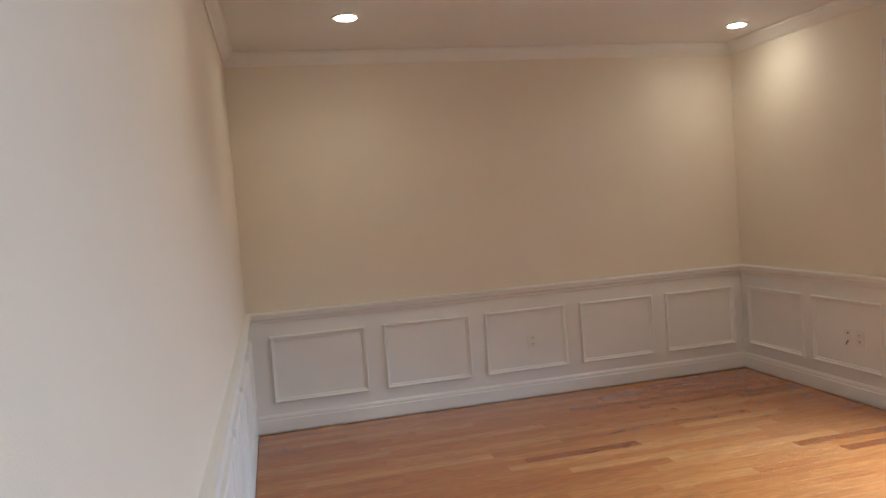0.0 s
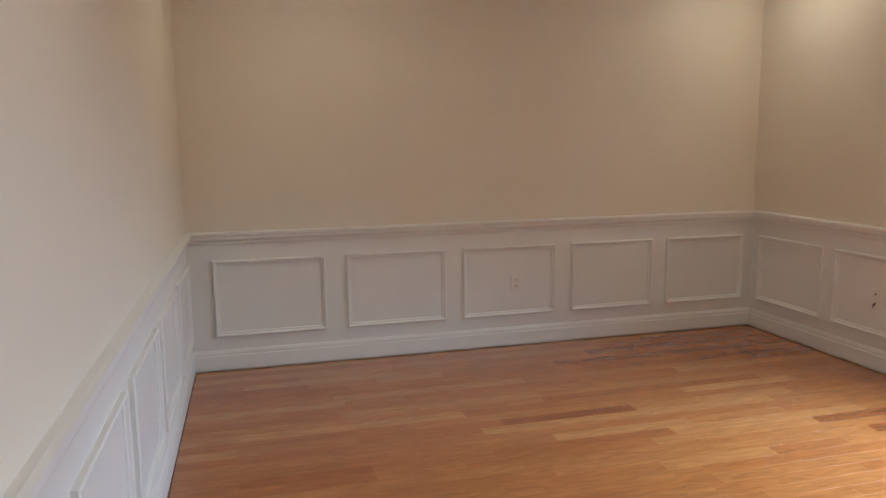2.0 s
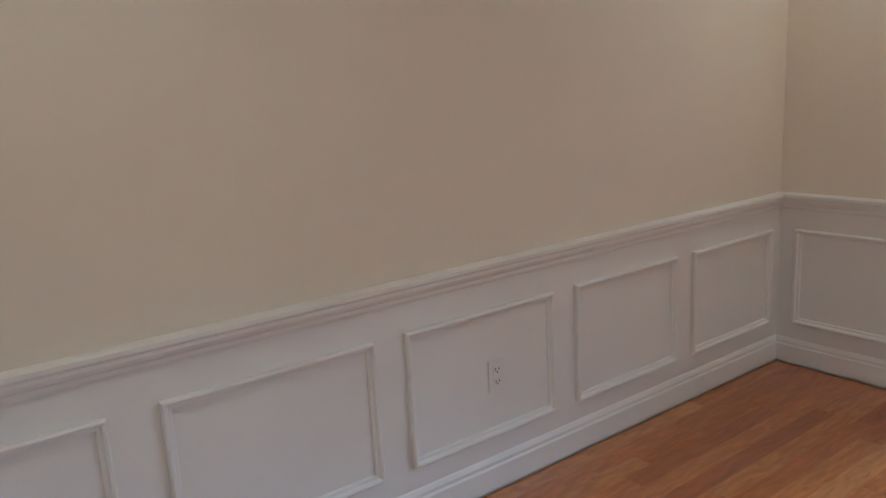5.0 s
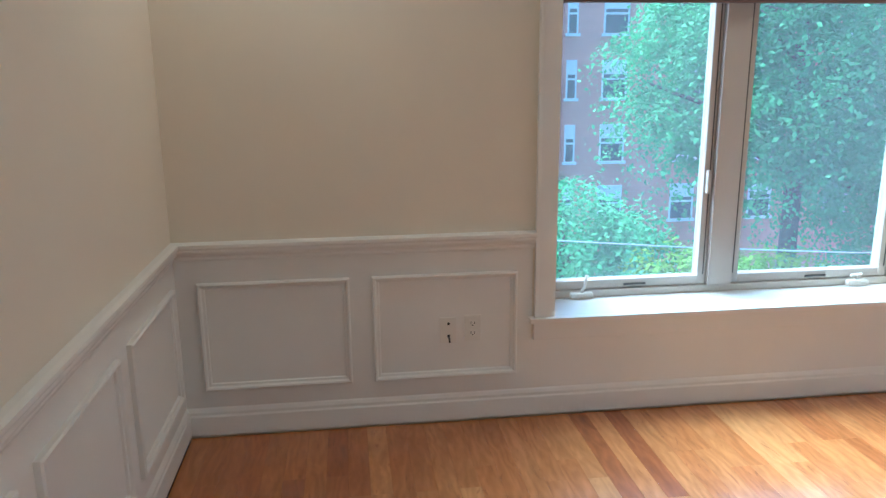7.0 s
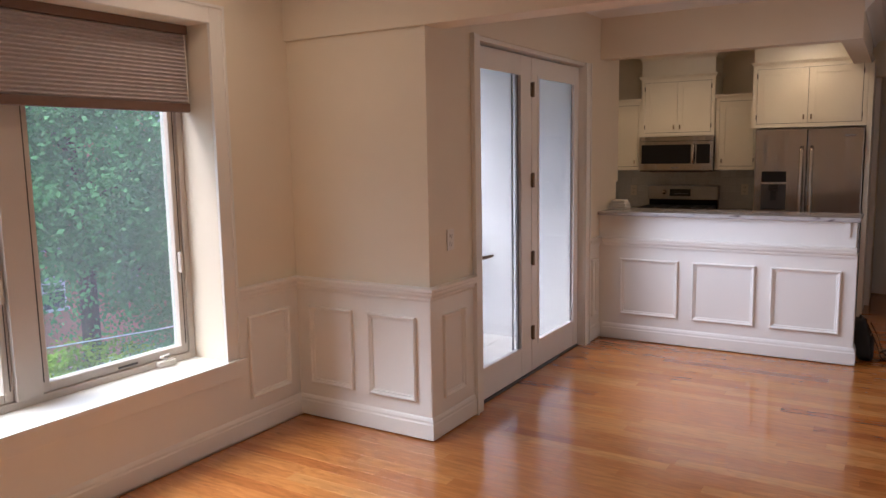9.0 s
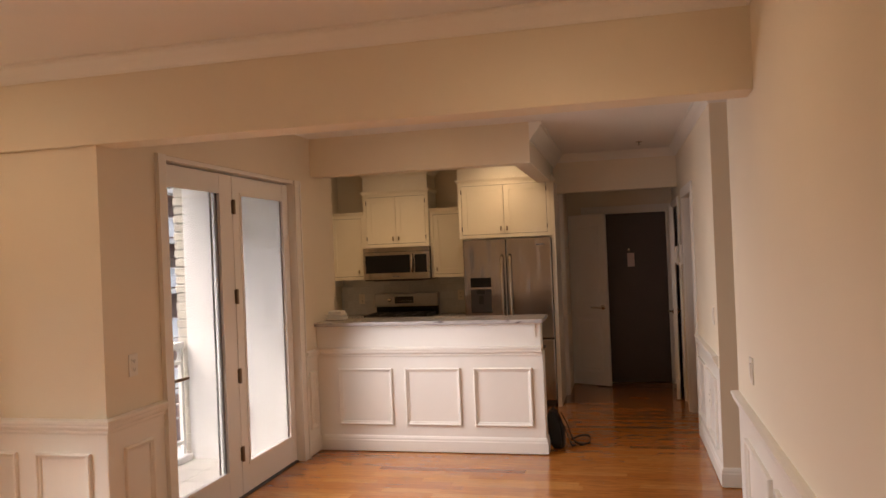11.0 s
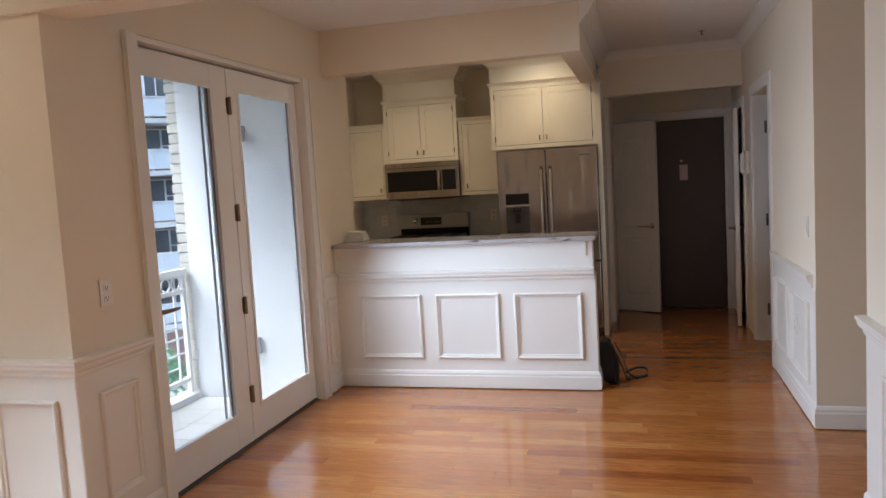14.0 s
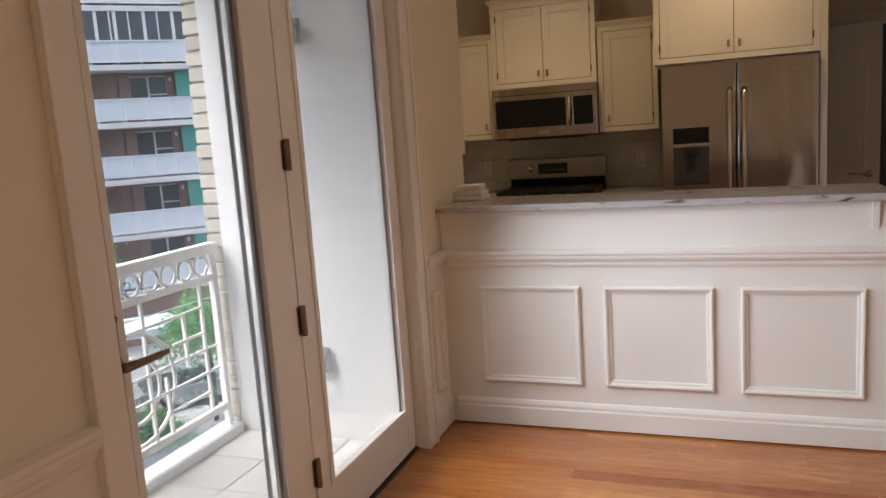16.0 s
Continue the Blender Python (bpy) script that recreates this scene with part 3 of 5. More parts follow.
def glazed_door(name, y0, y1, g0, g1, active):
    d = tagged(new(name), "white painted glazed balcony door with a full-length pane, closed", "door", kind="structure")
    x0, x1, zt, gz0, gz1 = .855, .90, 2.195, .215, 2.072
    part("stile", boxes((x0, y0, .02, x1, g0, zt)), DOORP, d, "", .003)
    part("stile", boxes((x0, g1, .02, x1, y1, zt)), DOORP, d, "", .003)
    part("bottom_rail", boxes((x0 + .001, g0, .02, x1 - .001, g1, gz0)), DOORP, d, "", .002)
    part("top_rail", boxes((x0 + .001, g0, gz1, x1 - .001, g1, zt)), DOORP, d, "", .002)
    bm = boxes((x1 - .001, g0 - .012, gz0 - .012, x1 + .006, g0 + .010, gz1 + .012), (x1 - .001, g1 - .010, gz0 - .012, x1 + .006, g1 + .012, gz1 + .012), (x1 - .001, g0 + .010, gz0 - .012, x1 + .006, g1 - .010, gz0 + .010), (x1 - .001, g0 + .010, gz1 - .010, x1 + .006, g1 - .010, gz1 + .012))
    part("glazing_bead", bm, DOORP, d, "", .002)
    p = part("pane", boxes((x0 + .014, g0 - .01, gz0 - .01, x0 + .020, g1 + .01, gz1 + .01)), DOORGLASS, d, "clear glass pane")
    p.visible_shadow = False
    part("pane_gasket", boxes((x0 + .021, g1 - .011, gz0, x0 + .026, g1 - .001, gz1), (x0 + .021, g0 + .001, gz0 + .001, x0 + .026, g0 + .006, gz1)), GREYBAR, d, "grey rubber gasket")
    if active:
        lever(d, (x1, y0 + .031, .935), (1, 0, 0), (0, 1, 0), BRASS)
        part("thumb_turn", lathe(bmesh.new(), (x1, y0 + .031, 1.045), (1, 0, 0), [(.021, 0), (.021, .008), (.008, .010), (.007, .028)], 16), BRASS, d, "brass-toned thumb turn")
        part("lock_plate", boxes((x1 - .001, y0 + .010, .86, x1 + .004, y0 + .052, 1.10)), BRASS, d, "narrow metal lock plate", .002)
        part("screen_edge", boxes((.838, g1 - .024, .14, .846, g1 - .018, 2.10)), GREYBAR, d, "dark edge of an outer screen")
        part("screen_edge", boxes((.838, g1 - .0175, .14, .846, g1 - .010, 2.10)), VINYL, d, "pale edge of an outer screen")
    return d

door_1 = glazed_door("door_1", 4.562, 5.396, 4.63, 5.232, True)
door_2 = glazed_door("door_2", 5.402, 6.272, 5.508, 6.178, False)
for z in (.30, .83, 1.37, 1.98):
    bm = tube(bmesh.new(), [(.912, 5.399, z - .05), (.912, 5.399, z + .05)], .011, 10)
    box(bm, .899, 5.383, z - .046, .903, 5.415, z + .046)
    part("hinge", bm, BRASS, door_2, "worn brass-toned butt hinge")
fr = tagged(new("door_frame"), "white painted frame and casing round the glazed doors", "door frame", kind="structure")
part("jamb", boxes((.80, DY0 - .038, 0, CX - .001, DY0, DZ + .03)), TRIM, fr, "", .002)
part("jamb", boxes((.80, DY1, 0, CX - .001, DY1 + .038, DZ + .03)), TRIM, fr, "", .002)
part("head_jamb", boxes((.80, DY0, DZ + .002, CX - .001, DY1, DZ + .028)), TRIM, fr, "", .002)
for a, b in ((4.465, 4.555), (6.282, 6.372)):
    part("casing", boxes((CX, a, 0, CX + .018, b, DZ + .03)), TRIM, fr, "", .004)
    e = a if a < 5 else b - .018
    part("casing_bead", boxes((CX + .018, e, 0, CX + .028, e + .018, DZ + .03)), TRIM, fr, "", .004)
part("threshold", boxes((.80, DY0, -.02, CX - .040, DY1, .010)), DARKMET, fr, "dark bronze threshold", .003)
part("door_stop", boxes((.838, DY0, .012, .852, DY0 + .014, DZ), (.838, DY1 - .012, .012, .852, DY1, DZ), (.838, DY0 + .014, DZ - .014, .852, DY1 - .012, DZ)), DARKMET, fr, "dark weather seal")

# ---- peninsula ----
def peninsula():
    p = thing("peninsula", "white panelled kitchen peninsula with a raised bar", "kitchen counter", (0, 0, 0))
    up = PENR - .012
    part("body", boxes((CX + .002, PENY + .004, 0, PENR - .004, PENY + .15, .80)), TRIM, p)
    part("upper_body", boxes((CX + .002, PENY + .001, .80, up, PENY + .15, 1.033)), TRIM, p, "plain white band under the bar top", .002)
    body = part("front_field", boxes((CX + .002, PENY, .01, PENR - .003, PENY + .004, .80), (PENR - .004, PENY, .01, PENR, PENY + .15, .80)), TRIM, p)
    for a, b in ((1.135, 1.602), (1.712, 2.172), (2.281, 2.745)):
        frame_moulding((0, PENY, 0), (1, 0, 0), (0, -1, 0), a, P0 + .008, b, P1, body)
    part("baseboard", sweep(bmesh.new(), [(PENR, PENY + .15), (PENR, PENY), (CX + .04, PENY)], BASE), TRIM, p)
    part("chair_rail", sweep(bmesh.new(), [(PENR - .006, PENY), (CX + .04, PENY)], RAIL), TRIM, p)
    bm = bmesh.new()
    prof = [(0, .925), (.008, .925), (.010, .955), (.012, .985), (.016, 1.012), (.017, 1.0345), (0, 1.0345)]
    x0, x1 = 2.762, 2.786
    a = [bm.verts.new((x0, PENY + .001 - d, z)) for d, z in prof]
    b = [bm.verts.new((x1, PENY + .001 - d, z)) for d, z in prof]
    for i in range(len(prof)):
        j = (i + 1) % len(prof)
        bm.faces.new((a[i], a[j], b[j], b[i]))
    bm.faces.new(a[::-1]); bm.faces.new(b)
    part("corbel", bm, TRIM, p, "small curved bracket under the bar top")
    bm = boxes((CX + .004, PENY - .055, 1.035, PENR + .012, PENY + .40, 1.066))
    part("bar_top", bm, STONE, p, "white and grey veined granite bar top", .008)
    return p
peninsula()

# ---- hallway doors ----
def panel_door(name, w, h, label, material, levers=(1,)):
    """A two-panel door leaf: hinge edge at the origin, leaf along +x, thickness along y."""
    d = thing(name, label, "door")
    t = .036
    part("leaf", boxes((0, 0, .012, w, t, h)), material, d, "", .003)
    for a, b in ((.16, .80), (.92, h - .14)):
        for s in (0, t):
            frame_moulding((0, s, 0), (1, 0, 0), (0, -1 if s == 0 else 1, 0), .085, a, w - .085, b, d, "raised_panel_edge", material, ((0, 0), (.004, .006), (.016, .004), (.028, .0015), (.05, .005), (.052, .005)))
            part("raised_panel", boxes((.135, -.005 if s == 0 else t, a + .05, w - .135, 0 if s == 0 else t + .005, b - .05)), material, d, "", .001)
    if 1 in levers:
        lever(d, (w - .06, 0, .91), (0, -1, 0), (-1, 0, 0))
    if 2 in levers:
        lever(d, (w - .06, t, .91), (0, 1, 0), (-1, 0, 0))
    return d

def stand(ob, x, y, deg):
    ob.matrix_basis = pose(x, y, 0, 0, 0, deg)
    return ob
stand(panel_door("closet_door", .48, 1.985, "white two-panel closet door standing ajar", DOORP), 2.872, 9.70, -27.5)
stand(panel_door("hall_closet_door", .74, 1.985, "white panelled hall closet door standing ajar", DOORP, (1, 2)), 4.045, 9.50, 264)
stand(panel_door("bedroom_door", .80, 2.02, "white panelled bedroom door opened inwards", DOORP), 4.19, 8.20, -3)

def entrance_door():
    d = tagged(new("door_3"), "dark brown flush steel entrance door, closed", "door", kind="structure")
    part("leaf", boxes((3.135, HY + .02, .01, 3.985, HY + .065, 1.985)), DARKDOOR, d, "", .003)
    part("frame", boxes((3.11, HY - .004, 0, 3.134, HY + .1, 2.0), (3.986, HY - .004, 0, 4.01, HY + .1, 2.0), (3.134, HY - .004, 1.986, 3.986, HY + .1, 2.0)), TRIM, d, "white painted frame", .002)
    part("casing", boxes((3.03, HY - .02, 0, 3.108, HY, 2.075), (4.012, HY - .02, 0, 4.058, HY, 2.075), (3.108, HY - .02, 2.002, 4.012, HY, 2.075)), TRIM, d, "white painted casing", .004)
    part("notice", boxes((3.54, HY + .016, 1.36, 3.62, HY + .0195, 1.52)), PAPER, d, "small pinkish paper notice")
    part("peephole", lathe(bmesh.new(), (3.56, HY + .02, 1.56), (0, -1, 0), [(.012, 0), (.012, .005), (.006, .006)], 14), CHROME, d)
    for z in (.3, 1.0, 1.75):
        part("hinge", tube(bmesh.new(), [(3.988, HY + .012, z - .05), (3.988, HY + .012, z + .05)], .008, 8), CHROME, d)
entrance_door()
def hall_casings():
    c = tagged(new("door_casings"), "white painted casings round the hallway openings", "door casing", kind="structure")
    for a, b, top in ((7.36, 8.22, 2.04), (8.80, 9.52, 2.0)):
        for y in (a - .088, b):
            part("casing", boxes((PX - .018, y + .002, 0, PX, y + .086, top + .086)), TRIM, c, "", .004)
        part("casing", boxes((PX - .018, a + .002, top, PX, b - .002, top + .086)), TRIM, c, "", .004)
        for y in (a, b - .02):
            part("jamb", boxes((PX + .001, y + .001, 0, PX + .119, y + .019, top - .001)), TRIM, c)
    for z in (.27, 1.02, 1.78):
        part("hinge", tube(bmesh.new(), [(PX + .09, 8.190, z - .05), (PX + .09, 8.190, z + .05)], .009, 8), DARKMET, c, "dark door hinge")
    part("casing", boxes((2.79, 9.02, 0, 2.868, 9.04, 2.20), (2.80, KY - .1, 0, 2.87, 9.018, 2.20)), TRIM, c, "", .003)
hall_casings()

# ---- recessed lights and ceiling fittings ----
def can_light(x, y, power=1.0):
    z = ROOMZ if y < 4.2 else CEILZ
    c = thing("recessed_light", "round white recessed ceiling light, lit warm", "ceiling light", (x, y, z), "recessed ceiling lights")
    part("trim_ring", lathe(bmesh.new(), (0, 0, 0), (0, 0, -1), [(.082, 0), (.086, .003), (.082, .006), (.066, .007), (.064, .001)], 32), WHITEPL, c, "", 0, True)
    part("bulb", lathe(bmesh.new(), (0, 0, -.0075), (0, 0, -1), [(.060, 0), (.056, .004), (.03, .009), (.005, .010)], 28), CANGLOW, c, "glowing warm lamp face", 0, True)
    lamp("recessed_lamp", "SPOT", look((x, y, z - .03), (x, y, 0)), CAN_W * power, (1, .76, .50) if y < 7 else (1, .68, .34), .05, angle=160, blend=1.0)
# the last of these four is unseen, added to square off the pattern
for x, y, p in ((3.20, .93, 1.05), (.37, .61, .65), (.53, 3.19, .9), (3.20, 3.19, .65)):
    can_light(x, y, p)
can_light(2.10, 5.80, .7)
can_light(2.30, 8.0, 1.35)
# unseen extra lamp behind the header, added to brighten the cabinets
can_light(1.05, 7.95, 2.2)

v = thing("ceiling_vent", "small white slotted ceiling vent", "air vent", (1.67, 5.84, CEILZ))
part("frame", boxes((-.13, -.05, -.006, .13, -.04, 0), (-.13, .04, -.006, .13, .05, 0), (-.13, -.04, -.006, -.12, .04, 0), (.12, -.04, -.006, .13, .04, 0)), WHITEPL, v, "", .001)
for i in range(6):
    part("slat", boxes((-.119, -.034 + i * .0125, -.005, .119, -.028 + i * .0125, -.001)), GREYBAR, v)
s = thing("sprinkler_head", "small metal fire sprinkler in the hallway ceiling", "sprinkler", (3.68, 8.25, CEILZ))
part("escutcheon", lathe(bmesh.new(), (0, 0, 0), (0, 0, -1), [(.035, 0), (.03, .006), (.012, .008)], 20), CHROME, s, "", 0, True)
part("deflector", lathe(bmesh.new(), (0, 0, -.008), (0, 0, -1), [(.006, 0), (.006, .02), (.018, .022), (.018, .025)], 16), CHROME, s, "", 0, True)

# ---- wall plates ----
def plate(at, out, kind):
    """A wall plate of 70 x 115 mm: out is the wall's normal."""
    names = {"outlet": ("outlet", "white duplex power outlet plate", "power outlet"), "switch": ("light_switch", "white rocker light switch plate", "light switch"), "jack": ("cable_jack", "white cable wall plate with dark holes", "cable outlet")}
    n, lab, cat = names[kind]
    p = thing(n, lab, cat, at, "wall plates")
    p.rotation_euler = (0, 0, math.atan2(out[1], out[0]))
    part("cover", boxes((0, -.036, -.058, .006, .036, .058)), WHITEPL, p, "", .002)
    if kind == "outlet":
        for z in (-.022, .022):
            r = part("socket", boxes((.005, -.017, z - .014, .009, .017, z + .014)), WHITEPL, p, "", .003)
            part("slot", boxes((.0088, -.009, z - .004, .0096, -.006, z + .007), (.0088, .006, z - .004, .0096, .009, z + .006)), BLACKPL, r)
            part("slot", lathe(bmesh.new(), (.0088, 0, z - .009), (1, 0, 0), [(.003, 0), (.003, .0008)], 8), BLACKPL, r)
    elif kind == "switch":
        part("rocker", boxes((.005, -.016, -.033, .011, .016, .033)), WHITEPL, p, "", .003)
    else:
        for z in (-.026, .03):
            part("hole", lathe(bmesh.new(), (.004, .002, z), (1, 0, 0), [(.0065, 0), (.0065, .003), (.0045, .006)], 12), BLACKPL, p, "dark socket hole")
        part("plug", tube(bmesh.new(), [(.006, 0, -.026), (.02, .003, -.034), (.024, .004, -.05)], .004, 8), BLACKPL, p, "short dark cable stub", 0, True)
    return p
plate((1.845, .004, .435), (0, 1), "outlet")
plate((.002, 1.128, .425), (1, 0), "jack")
plate((.004, 1.235, .432), (1, 0), "outlet")
plate((CX + .001, 4.21, 1.09), (1, 0), "outlet")
plate((LX + SLOPE * 4.31 - .001, 4.31, 1.035), (-1, 0), "switch")
plate((PX - .001, 6.14, 1.11), (-1, 0), "switch")
plate((PX - .004, 6.50, .48), (-1, 0), "outlet")

# ---- kitchen ----
def shaker_door(parent, x0, x1, z0, z1, y, pull):
    """An inset cabinet door whose face lies at y, looking to -y; pull: 'l', 'r' or ''."""
    d = part("cabinet_door", boxes((x0, y, z0, x0 + .055, y + .02, z1), (x1 - .055, y, z0, x1, y + .02, z1), (x0 + .055, y, z0, x1 - .055, y + .02, z0 + .055), (x0 + .055, y, z1 - .055, x1 - .055, y + .02, z1)), CAB, parent, "", .0015)
    part("door_panel", boxes((x0 + .05, y + .008, z0 + .05, x1 - .05, y + .018, z1 - .05)), CAB, d)
    if pull:
        x = x1 - .03 if pull == "r" else x0 + .03
        bm = boxes((x - .008, y - .024, z0 + .03, x + .008, y - .016, z0 + .075), (x - .005, y - .016, z0 + .045, x + .005, y, z0 + .058))
        part("pull", bm, CHROME, d, "small square metal pull", .002)
        hx = x0 - .004 if pull == "r" else x1 + .004
        for z in (z0 + .06, z1 - .06):
            part("hinge", tube(bmesh.new(), [(hx, y - .003, z - .022), (hx, y - .003, z + .022)], .0045, 8), DARKMET, d)
    return d

def wall_cabinet(x0, x1, yf, z0, z1, doors, label, box_to=None):
    c = thing("wall_cabinet", label, "kitchen cabinet", (0, 0, 0), "kitchen wall cabinets")
    fr = .036
    part("carcass", boxes((x0, yf + .021, z0, x1, KY - .002, z1)), CAB, c)
    dims = [(x0, yf, z0, x0 + fr, yf + .02, z1), (x1 - fr, yf, z0, x1, yf + .02, z1), (x0 + fr, yf, z0, x1 - fr, yf + .02, z0 + fr), (x0 + fr, yf, z1 - fr, x1 - fr, yf + .02, z1)]
    part("face_frame", boxes(*dims), CAB, c, "", .001)
    # thin black sheet, added as the shade in the slits round the doors
    part("gap_shade", boxes((x0 + fr, yf + .0205, z0 + fr, x1 - fr, yf + .0208, z1 - fr)), BLACKPL, c, "black sheet painting the shade in the door gaps")
    w = (x1 - x0 - 2 * fr - .004 * (len(doors) + 1)) / len(doors)
    for i, pull in enumerate(doors):
        a = x0 + fr + .004 + i * (w + .004)
        shaker_door(c, a, a + w, z0 + fr + .004, z1 - fr - .004, yf - .001, pull)
    cap = ((0, 0), (.008, 0), (.012, .010), (.022, .020), (.028, .030), (.028, .036), (0, .036))
    pts = [(x1, KY - .004), (x1, yf), (x0, yf), (x0, KY - .004)]
    part("cornice", sweep(bmesh.new(), pts, [(d, z1 - .004 + h) for d, h in cap]), CAB, c)
    if box_to:
        part("top_box", boxes((x0 + .004, yf + .004, z1, x1 - .004, KY - .002, box_to)), CAB, c, "boxed-in panel up to the ceiling")
        p2 = [(x1 - .004, KY - .004), (x1 - .004, yf + .004), (x0 + .004, yf + .004), (x0 + .004, KY - .004)]
        part("top_crown", sweep(bmesh.new(), p2, [(d * 1.3, box_to - .002 + h * 1.3) for d, h in CROWN]), CAB, c)
    return c
wall_cabinet(KX + .003, .640, 8.83, 1.338, 2.075, "r", "ivory single-door wall cabinet beside the microwave")
wall_cabinet(.645, 1.405, 8.80, 1.697, 2.30, "rl", "ivory two-door wall cabinet over the microwave", CEILZ)
wall_cabinet(1.41, 1.822, 8.83, 1.338, 2.075, "l", "ivory single-door wall cabinet beside the refrigerator")
wall_cabinet(1.826, 2.784, 8.43, 1.745, 2.33, "rl", "ivory two-door cabinet over the refrigerator", CEILZ)
pan = thing("end_cabinet", "tall ivory cabinet end beside the refrigerator", "kitchen cabinet", (0, 0, 0))
part("side_panel", boxes((2.786, 8.42, 0, 2.828, KY - .002, SOFZ - .002)), CAB, pan, "", .002)
part("valance", boxes((KX + .003, 8.835, 1.26, KX + .03, KY - .003, 1.337)), CAB, pan, "short ivory filler below the cabinet")

def microwave():
    x0, x1, y0, z0, z1 = .640, 1.408, 8.755, 1.322, 1.692
    m = thing("microwave", "stainless over-range microwave with a black window", "microwave", (0, 0, 0))
    part("body", boxes((x0 + .003, y0 + .03, z0, x1 - .003, KY - .003, z1)), BLACKPL, m, "", .003)
    part("door", boxes((x0, y0, z0 + .012, x1, y0 + .03, z1 - .05)), STEEL, m, "brushed stainless door", .004)
    part("top_grille", boxes((x0, y0 + .004, z1 - .047, x1, y0 + .03, z1)), STEEL, m, "", .003)
    part("window", boxes((x0 + .025, y0 - .003, z0 + .085, x0 + .545, y0 - .0005, z1 - .085)), BLACKGL, m, "black glass window", .001)
    part("control_panel", boxes((x0 + .60, y0 - .003, z0 + .085, x1 - .03, y0 - .0005, z1 - .085)), BLACKGL, m, "black control panel", .001)
    part("badge", boxes((x0 + .34, y0 - .002, z0 + .035, x0 + .42, y0, z0 + .05)), GREYBAR, m, "small plain grey badge")
    bm = tube(bmesh.new(), [(x0 + .575, y0, z0 + .09), (x0 + .575, y0 - .03, z0 + .10), (x0 + .575, y0 - .042, z0 + .18), (x0 + .575, y0 - .03, z1 - .095), (x0 + .575, y0, z1 - .085)], .011, 12)
    part("handle", bm, CHROME, m, "curved metal bar handle", 0, True)
    part("bottom_vent", boxes((x0 + .1, y0 + .06, z0 - .008, x1 - .1, y0 + .2, z0 - .001)), DARKMET, m)
microwave()

def gas_range():
    x0, x1, z = .655, 1.412, .915
    r = thing("kitchen_range", "stainless range with a black back panel and gas grates", "cooker", (0, 0, 0))
    part("body", boxes((x0, 8.56, .06, x1, 9.16, z - .02)), STEEL, r, "", .004)
    part("plinth", boxes((x0 + .03, 8.60, 0, x1 - .03, 9.1, .06)), BLACKPL, r)
    part("oven_door", boxes((x0 + .005, 8.53, .2, x1 - .005, 8.559, .76)), STEEL, r, "", .004)
    part("cooktop", boxes((x0, 8.54, z - .019, x1, 9.08, z + .004)), BLACKGL, r, "black cooktop", .003)
    part("back_panel", boxes((x0 + .01, 9.085, z - .019, x1 - .01, 9.158, 1.008)), BLACKGL, r, "black glass lower back panel", .003)
    part("control_console", boxes((x0, 9.05, 1.010, x1, 9.16, 1.16)), SATIN, r, "stainless control console", .006)
    part("display", boxes((x0 + .245, 9.046, 1.045, x0 + .47, 9.0495, 1.125)), SCREEN, r, "dark display")
    bm = bmesh.new()
    for i in range(6):
        box(bm, x0 + .30 + i * .026, 9.0445, 1.07, x0 + .315 + i * .026, 9.0458, 1.076)
    part("display_marks", bm, GREYBAR, r)
    part("knob", lathe(bmesh.new(), (x0 + .185, 9.05, 1.088), (0, -1, 0), [(.024, 0), (.022, .02), (.018, .024)], 20), CHROME, r, "round metal knob", 0, True)
    for cx in (x0 + .19, x0 + .57):
        for cy in (8.70, 8.93):
            g = part("burner", lathe(bmesh.new(), (cx, cy, z + .004), (0, 0, 1), [(.045, 0), (.045, .012), (.03, .016)], 18), BLACKPL, r, "", 0, True)
        bm = bmesh.new()
        for k in range(4):
            box(bm, cx - .17, 8.60 + k * .145, z + .024, cx + .17, 8.612 + k * .145, z + .036)
        for k in (-.17, -.006, .158):
            box(bm, cx + k, 8.613, z + .005, cx + k + .012, 9.034, z + .0355)
        part("grate", bm, BLACKPL, r, "black cast iron grate")
gas_range()

